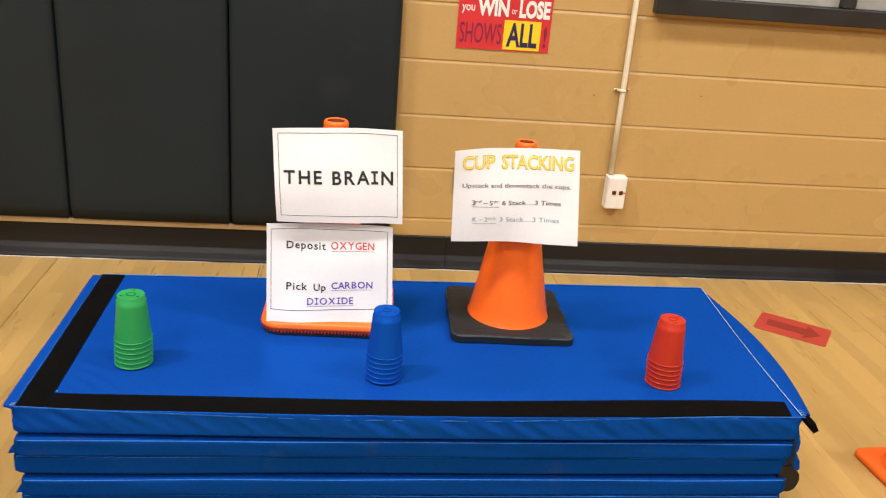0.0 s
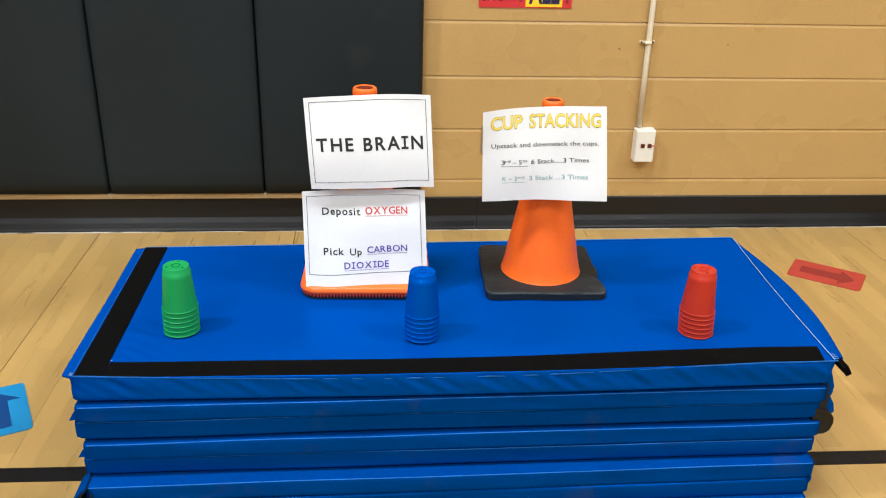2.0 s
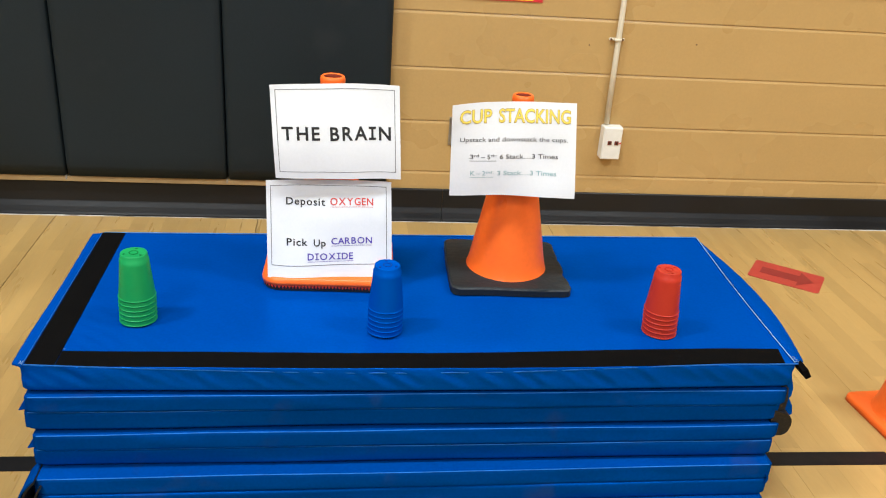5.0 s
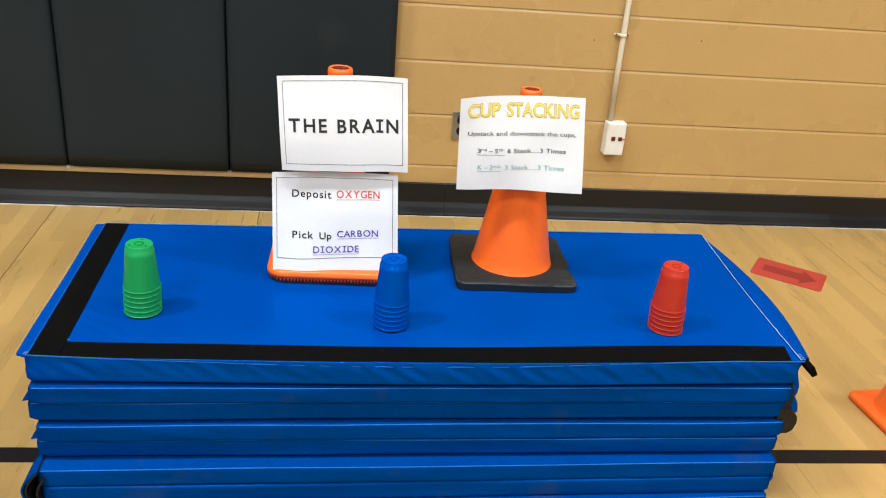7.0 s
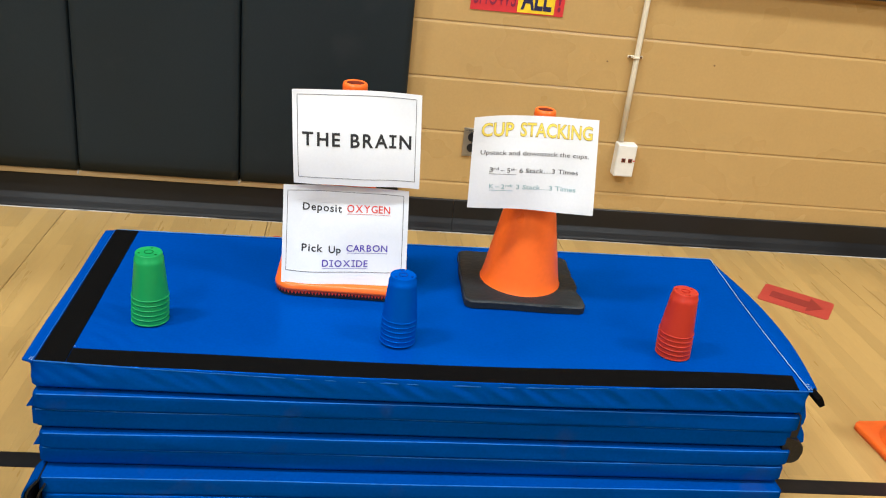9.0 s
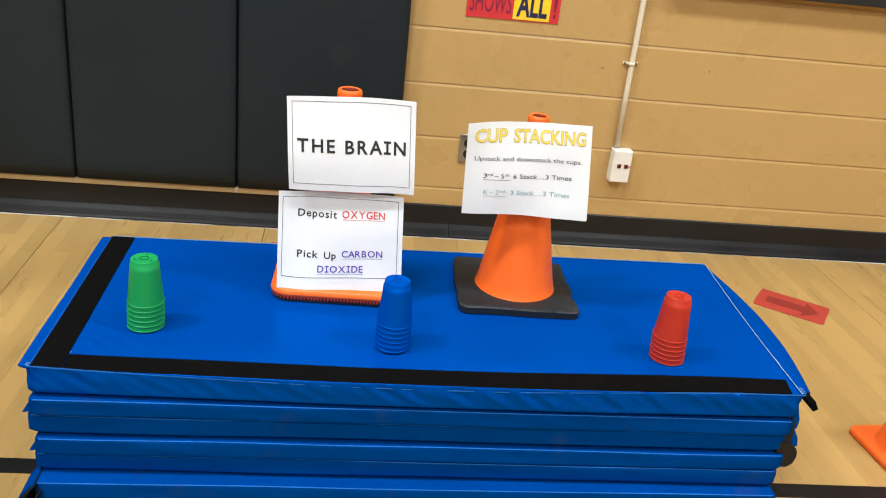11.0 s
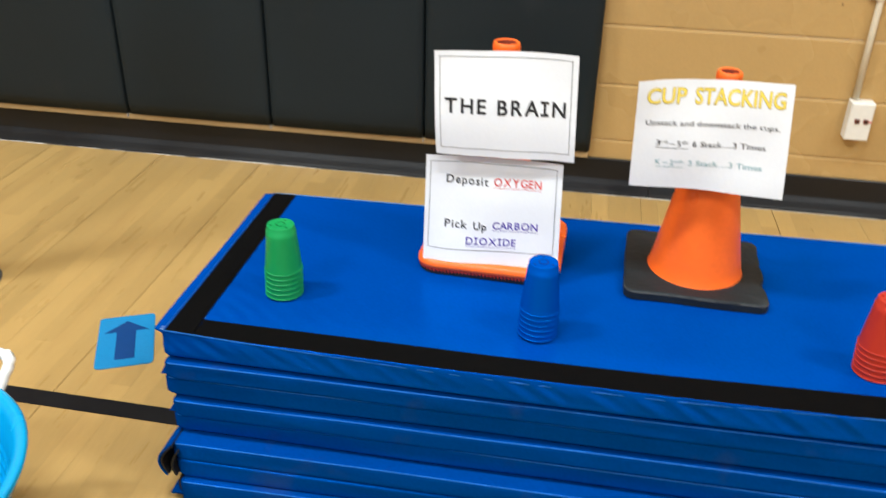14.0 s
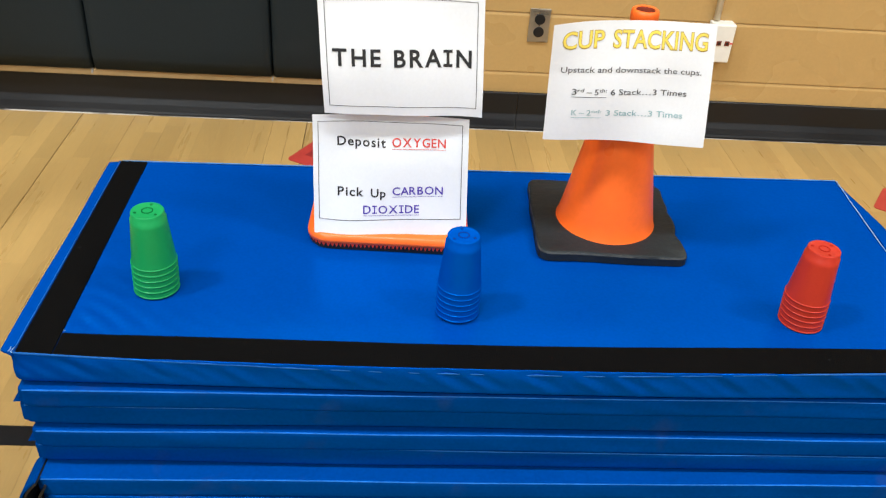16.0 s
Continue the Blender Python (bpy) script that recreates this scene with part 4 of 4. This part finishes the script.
dep = Sheet((-0.151, 0.371, 0.640), (0.129, 0.372, 0.642), (0.137, 0.329, 0.427), (-0.147, 0.328, 0.422), (0.004, -0.008), 0.009, 5.1)
sign, place = paper_sign(dep, "white paper sign about oxygen and carbon dioxide, taped to a cone")
border(sign, place, 0.009, PW - 0.011, 0.028, PH - 0.012)
write(sign, place, "Deposit", 0.155, 0.466, 0.258, 0.0160, M_INK, 0.014, gap=0.13)
write(sign, place, "OXYGEN", 0.507, 0.852, 0.250, 0.0155, M_INK_RED, 0.012, underline=M_INK_RED, gap=0.12)
write(sign, place, "Pick", 0.155, 0.322, 0.665, 0.0155, M_INK, 0.014, gap=0.13)
write(sign, place, "Up", 0.370, 0.466, 0.668, 0.0155, M_INK, 0.014, gap=0.13)
write(sign, place, "CARBON", 0.511, 0.840, 0.650, 0.0150, M_INK_VIOLET, 0.012, underline=M_INK_VIOLET, gap=0.12)
write(sign, place, "DIOXIDE", 0.320, 0.685, 0.812, 0.0150, M_INK_VIOLET, 0.012, underline=M_INK_VIOLET, gap=0.12)

cups_sheet = Sheet((0.253, 0.348, 0.833), (0.533, 0.362, 0.844), (0.543, 0.312, 0.635), (0.259, 0.336, 0.627), (0.010, 0.002), 0.007, 8.2, 0.006)
sign, place = paper_sign(cups_sheet, "white paper sign with yellow CUP STACKING title, taped to a cone")
for a, b, word in ((0.066, 0.320, "CUP"), (0.380, 0.950, "STACKING")):
    write(sign, place, word, a - 0.004, b + 0.004, 0.212, 0.0300, M_INK_OLIVE, 0.030, 0.0006)
    write(sign, place, word, a, b, 0.209, 0.0290, M_INK_YELLOW, 0.006, 0.0012)
write(sign, place, "Upstack and downstack the cups.", 0.070, 0.935, 0.408, 0.0100, M_INK_GREY, 0.005)
write(sign, place, "3", 0.150, 0.180, 0.592, 0.0105, M_INK_GREY, 0.007)
write(sign, place, "rd", 0.184, 0.225, 0.570, 0.0065, M_INK_GREY, 0.005)
write(sign, place, "\u2013 5", 0.240, 0.315, 0.592, 0.0105, M_INK_GREY, 0.007)
write(sign, place, "th:", 0.320, 0.365, 0.570, 0.0065, M_INK_GREY, 0.005)
write(sign, place, "6 Stack\u20263 Times", 0.390, 0.860, 0.592, 0.0105, M_INK_GREY, 0.007)
write(sign, place, "K \u2013 2", 0.160, 0.280, 0.772, 0.0105, M_INK_TEAL, 0.007)
write(sign, place, "nd:", 0.285, 0.345, 0.750, 0.0065, M_INK_TEAL, 0.005)
write(sign, place, "3 Stack\u20263 Times", 0.375, 0.850, 0.772, 0.0105, M_INK_TEAL, 0.007)
for a, b, base, m in ((0.150, 0.365, 0.612, M_INK_GREY), (0.160, 0.345, 0.793, M_INK_TEAL)):
    bm = bmesh.new()
    bar(bm, a * PW, b * PW, (1 - base) * PH - 0.0006, (1 - base) * PH + 0.0004, place, 0.0008, 8)
    part("underline", bm, m, sign)

# ---- stacking cups ----
CUP_H, CUP_STEP = 0.0975, 0.0110


def cup(colour, m, at, top):
    c = thing("stacking_cup", f"{colour} plastic cup upside down in a nested stack on the mat", "cup", at, random.uniform(0, 120), group=f"{colour} stacking cups")
    bm_ = bmesh.new()
    r0, r1 = 0.0372, 0.0290
    prof = [(r0 - 0.0015, 0.0010), (r0 + 0.0002, 0.0), (r0 + 0.0010, 0.0001), (r0 + 0.0013, 0.0004), (r0 + 0.0013, 0.0015), (r0 + 0.0010, 0.0018), (r0 - 0.0002, 0.0019), (r0 - 0.0003, 0.0024)]
    for i in range(1, 9):
        s = i / 9
        prof.append((r0 - 0.0003 + (r1 - r0 + 0.0003) * s, 0.0030 + (CUP_H - 0.0165) * s))
    prof += [(r1 + 0.0004, CUP_H - 0.0130), (r1 - 0.0014, CUP_H - 0.0116), (r1 - 0.0020, CUP_H - 0.0016), (r1 - 0.0028, CUP_H - 0.0003), (r1 - 0.0042, CUP_H)]
    if top:
        rings_ = lathe(bm_, prof + [(r1 - 0.006, CUP_H - 0.0008)], 40)
        disc(bm_, rings_[-1])
    else:
        rings_ = lathe(bm_, prof[:11], 40)
    part("body", bm_, m, c, smooth=True)
    if top:
        bm_ = bmesh.new()
        lathe(bm_, [(0.0075, CUP_H - 0.0007), (0.0075, CUP_H - 0.0001), (0.0098, CUP_H - 0.0001), (0.0098, CUP_H - 0.0007)], 28)
        part("ring_mark", bm_, M_CUP_DARK[colour], c, "darker moulded ring on the cup's base")
        # Vent holes are flat discs, their inner shade put into the dark colour.
        for k in range(3):
            a = radians(35 + 120 * k)
            bm_ = bmesh.new()
            rings_ = lathe(bm_, [(0.0026, CUP_H - 0.0007), (0.0026, CUP_H - 0.0001), (0.0, CUP_H - 0.0001)], 12, (0.0195 * math.cos(a), 0.0195 * math.sin(a), 0))
            part("vent_hole", bm_, M_CUP_DARK[colour], c, "small dark vent hole")


for colour, m, x, y, dx, dy in (("green", M_CUP_GREEN, -0.405, 0.180, 0.0002, 0.0004), ("blue", M_CUP_BLUE, 0.112, 0.138, 0.0001, 0.0003), ("red", M_CUP_RED, 0.722, 0.133, -0.0006, 0.0002)):
    for k in range(6):
        cup(colour, m, (x + dx * k, y + dy * k, MAT_Z + 0.0012 + CUP_STEP * k), k == 5)

# ---- loose things on the floor ----
def floor_cone(at, turn, label, h=0.45, k_=1.0):
    c = thing("small_floor_cone", label, "traffic cone", at, turn, group="small floor cones")
    bm_ = bmesh.new()
    outline_ = rounded(0.240 * k_, 0.240 * k_, 0.022 * k_)
    levels_ = ((1.0, 0.0), (1.0, 0.012), (0.985, 0.017), (0.95, 0.019), (0.70, 0.021))
    rings_ = [[bm_.verts.new((x * k, y * k, z)) for x, y in outline_] for k, z in levels_]
    for a, b in zip(rings_, rings_[1:]):
        for i in range(len(outline_)):
            j = (i + 1) % len(outline_)
            bm_.faces.new((a[i], a[j], b[j], b[i]))
    bm_.faces.new(rings_[-1])
    bm_.faces.new(list(reversed(rings_[0])))
    part("base", bm_, M_ORANGE_FLOOR, c, smooth=True)
    bm_ = bmesh.new()
    prof = [(0.100, 0.019), (0.093, 0.026), (0.089, 0.045)] + [(0.087 - 0.060 * i / 8, 0.05 + (h - 0.055) * i / 8) for i in range(9)] + [(0.025, h - 0.0015), (0.022, h), (0.018, h - 0.003), (0.018, h - 0.08)]
    rings_ = lathe(bm_, [(r * k_, z) for r, z in prof], 40)
    disc(bm_, rings_[-1])
    part("cone", bm_, M_ORANGE_FLOOR, c, smooth=True)


floor_cone((1.572, 0.334, 0), 4.0, "small orange plastic cone on the floor beside the mats")
floor_cone((-1.140, 0.020, 0), 5.0, "small orange plastic cone behind the blue tub", 0.24, 0.72)

# blue tub with rope handles
TUB = (-0.989, -0.411)
tub = thing("rope_handle_tub", "bright blue plastic tub with white rope handles", "tub", (TUB[0], TUB[1], 0))
bm = bmesh.new()
H_ = 0.32
prof = [(0.0, 0.002), (0.220, 0.002), (0.232, 0.012)]
prof += [(0.232 + 0.048 * i / 10, 0.012 + (H_ - 0.06) * i / 10) for i in range(1, 11)]
prof += [(0.289, H_ - 0.046), (0.302, H_ - 0.034), (0.312, H_ - 0.014), (0.315, H_ - 0.005), (0.310, H_), (0.299, H_ - 0.002), (0.288, H_ - 0.016), (0.280, H_ - 0.046)]
for i in range(60):
    s = i / 59
    prof.append((0.272 - 0.046 * s + 0.0012 * math.sin(i * 2 * math.pi / 6), H_ - 0.066 - (H_ - 0.082) * s))
prof += [(0.216, 0.010), (0.0, 0.010)]
lathe(bm, prof, 72)
part("body", bm, M_TUB, tub, smooth=True)
for mid in (76.0, 256.0):
    pts = []
    for i in range(25):
        s = i / 24
        a = radians(mid + 11.5 - 23 * s - 7 * math.sin(math.pi * s))
        rr = 0.306 + 0.048 * math.sin(math.pi * s)
        pts.append((rr * math.cos(a), rr * math.sin(a), H_ - 0.022 + 0.056 * math.sin(math.pi * s) ** 0.7))
    bm = bmesh.new()
    tube(bm, pts, 0.0100, 10)
    for v in bm.verts:
        v.co += Vector((1, 0.6, 1)) * 0.0018 * math.sin(v.co.x * 420 + v.co.y * 380 + v.co.z * 300)
    part("rope_handle", bm, M_ROPE, tub, "white twisted rope handle", smooth=True)

# volleyball pole in its floor socket
POLE = (-1.582, 0.640)
pole = thing("volleyball_pole", "grey steel sports pole standing in a floor socket", "pole", (*POLE, 0))
bm = bmesh.new()
rings = lathe(bm, [(0.0465, -0.010), (0.0470, 0.128), (0.050, 0.130), (0.050, 2.60), (0.040, 2.61)], 40, (0.007, 0, 0))
disc(bm, rings[-1])
part("tube", bm, M_POLE, pole)
bm = bmesh.new()
lathe(bm, [(0.0500, 0.126), (0.0525, 0.127), (0.0525, 0.131), (0.0500, 0.132)], 40, (0.007, 0, 0))
part("collar", bm, M_STEEL, pole, "thin bright steel collar", smooth=True)
# Flat black disc: the well's shade is put into its colour.
bm = bmesh.new()
rings = lathe(bm, [(0.074, 0.0012), (0.020, 0.0012)], 40)
part("socket_well", bm, M_BLACK_PLASTIC, pole, "black disc for the shaded well of the floor socket")
bm = bmesh.new()
lathe(bm, [(0.073, -0.010), (0.073, 0.004), (0.080, 0.007), (0.112, 0.007), (0.122, 0.004), (0.125, 0.0003)], 48)
part("socket_ring", bm, M_PLATE, pole, "dull grey metal floor socket ring")
bm = bmesh.new()
rings = lathe(bm, [(0.058, 0.0062), (0.060, 0.010), (0.054, 0.013), (0.0, 0.0135)], 36, (-0.010, -0.135, 0))
part("socket_lid", bm, M_PLATE, pole, "round metal socket lid swung open")

# webbing hung on the wall pads
PADF = WALL_Y - 0.060
web = thing("hanging_net_strap", "pale grey net strap with yellow loops hanging on the wall pads", "strap", (-2.15, PADF - 0.03, 0.0))
bm = bmesh.new()
band = [(-0.055 + 0.062 * math.sin(0.25 + 2.3 * i / 14), -0.004 * math.sin(i), 0.60 - 0.0195 * i) for i in range(4, 15)]
ribbon(bm, band, (0.040, 0.012, 0.014), 0.010)
part("wide_band", bm, M_WEB, web, smooth=True)
bm = bmesh.new()
tube(bm, [(0.008 + 0.0030 * i + 0.003 * math.sin(i * 0.8), 0.0, 0.365 - 0.0165 * i) for i in range(15)] + [(0.060, -0.002, 0.112), (0.060, -0.004, 0.098), (0.050, -0.004, 0.090), (0.038, -0.003, 0.094), (0.034, -0.002, 0.106)], 0.0036, 8)
part("hook_cord", bm, M_WEB, web, "thin grey cord ending in a hook", smooth=True)
for z, x in ((0.585, -0.060), (0.500, -0.040), (0.365, -0.070)):
    bm = bmesh.new()
    ribbon(bm, [(x - 0.030 + 0.012 * i, -0.010, z + 0.012 * math.sin(i * 0.9) - 0.004 * i) for i in range(6)], (0.006, 0.01, 0.034), 0.008)
    part("yellow_loop", bm, M_WEB_YELLOW, web, "yellow loop of webbing")
    bm = bmesh.new()
    ribbon(bm, [(x - 0.032 + 0.013 * i, -0.014, z + 0.022 + 0.010 * math.sin(i * 0.9) - 0.004 * i) for i in range(6)], (0.002, 0.008, 0.010), 0.008)
    part("black_edge", bm, M_STRAP_BLACK, web, "black edge of the webbing loop")
bm = bmesh.new()
tube(bm, [(-0.105 + 0.006 * math.sin(i), 0.008, 0.30 + 0.05 * i) for i in range(30)], 0.035, 10)
part("rolled_net", bm, M_STRAP_BLACK, web, "dark rolled net")

# ---- pieces of the setting ----
COURSE, BLOCK = 0.2032, 0.4064


def block_into(bm_, x, y, z, w):
    """A block face whose long edges are eased into the bed joints; its ends butt the next block."""
    h = COURSE - 0.0004
    prof = [(0.030, 0.0), (0.0012, 0.0), (0.0002, 0.0005), (0.0, 0.0012), (0.0, h - 0.0130), (0.0006, h - 0.0100), (0.0036, h - 0.0008), (0.0038, h), (0.030, h)]
    ra = [bm_.verts.new((x, y + py, z + pz)) for py, pz in prof]
    rb = [bm_.verts.new((x + w, y + py, z + pz)) for py, pz in prof]
    for k in range(len(prof)):
        j = (k + 1) % len(prof)
        bm_.faces.new((ra[j], ra[k], rb[k], rb[j]))
    bm_.faces.new(ra)
    bm_.faces.new(list(reversed(rb)))


def block_mesh(w):
    bm_ = bmesh.new()
    block_into(bm_, 0, 0, 0, w)
    me = bpy.data.meshes.new("block")
    bm_.to_mesh(me)
    bm_.free()
    me.materials.append(M_BLOCK)
    return me


full = block_mesh(BLOCK)
far_blocks = bmesh.new()
for row in range(int(ROOM_Z / COURSE)):
    off = (row % 2) * BLOCK / 2
    for col in range(-9, 17):
        x = 0.18 + off + col * BLOCK
        z = row * COURSE
        near = row <= 7 and -1 <= col <= 7
        if near:
            ob = new("block", full)
            ob.location = (x, WALL_Y + random.uniform(-0.0001, 0.0001), z)
            ob.parent = wall_north
        else:
            block_into(far_blocks, x, WALL_Y, z, BLOCK)
tagged(part("block_rest", far_blocks, M_BLOCK, wall_north), kind="stuff")

STRIP = 0.0572
near_count = 0
far_boards = bmesh.new()
col0 = int(-4.5 / STRIP)
for c in range(col0, int(4.5 / STRIP)):
    gap = 0.0023 if random.random() < 0.14 else (0.0007 if random.random() < 0.15 else 0.0002)
    y = -6.06
    while y < WALL_Y - 0.01:
        length = random.choice((0.35, 0.5, 0.65, 0.8, 1.0, 1.3)) * random.uniform(0.85, 1.15)
        y1 = min(y + length, WALL_Y - 0.005)
        x0 = c * STRIP
        inside = -1.75 < x0 < 2.05 and y1 > 0.15 and near_count < 300 and not (-0.5 < x0 < 0.85 and y1 < 0.66)
        if y1 - y > 0.02:
            if inside:
                bm = bmesh.new()
                box(bm, x0, x0 + STRIP - gap, y, y1 - 0.0002, -0.015, 0.0 + random.uniform(-0.00015, 0.0))
                part("board", bm, M_BOARD, floor)
                near_count += 1
            else:
                box(far_boards, x0, x0 + STRIP - gap, y, y1 - 0.0002, -0.015, random.uniform(-0.00015, 0.0))
        y = y1
tagged(part("board_rest", far_boards, M_BOARD_FAR, floor), kind="stuff")
bm = bmesh.new()
for x0, x1, y0, y1 in ((ROOM_X0, col0 * STRIP, ROOM_Y0, WALL_Y - 0.005), (int(4.5 / STRIP) * STRIP, ROOM_X1, ROOM_Y0, WALL_Y - 0.005), (col0 * STRIP, int(4.5 / STRIP) * STRIP, ROOM_Y0, -6.05)):
    box(bm, x0, x1, y0, y1, -0.015, -0.001)
tagged(part("board_field", bm, M_BOARD_FAR, floor), kind="stuff")
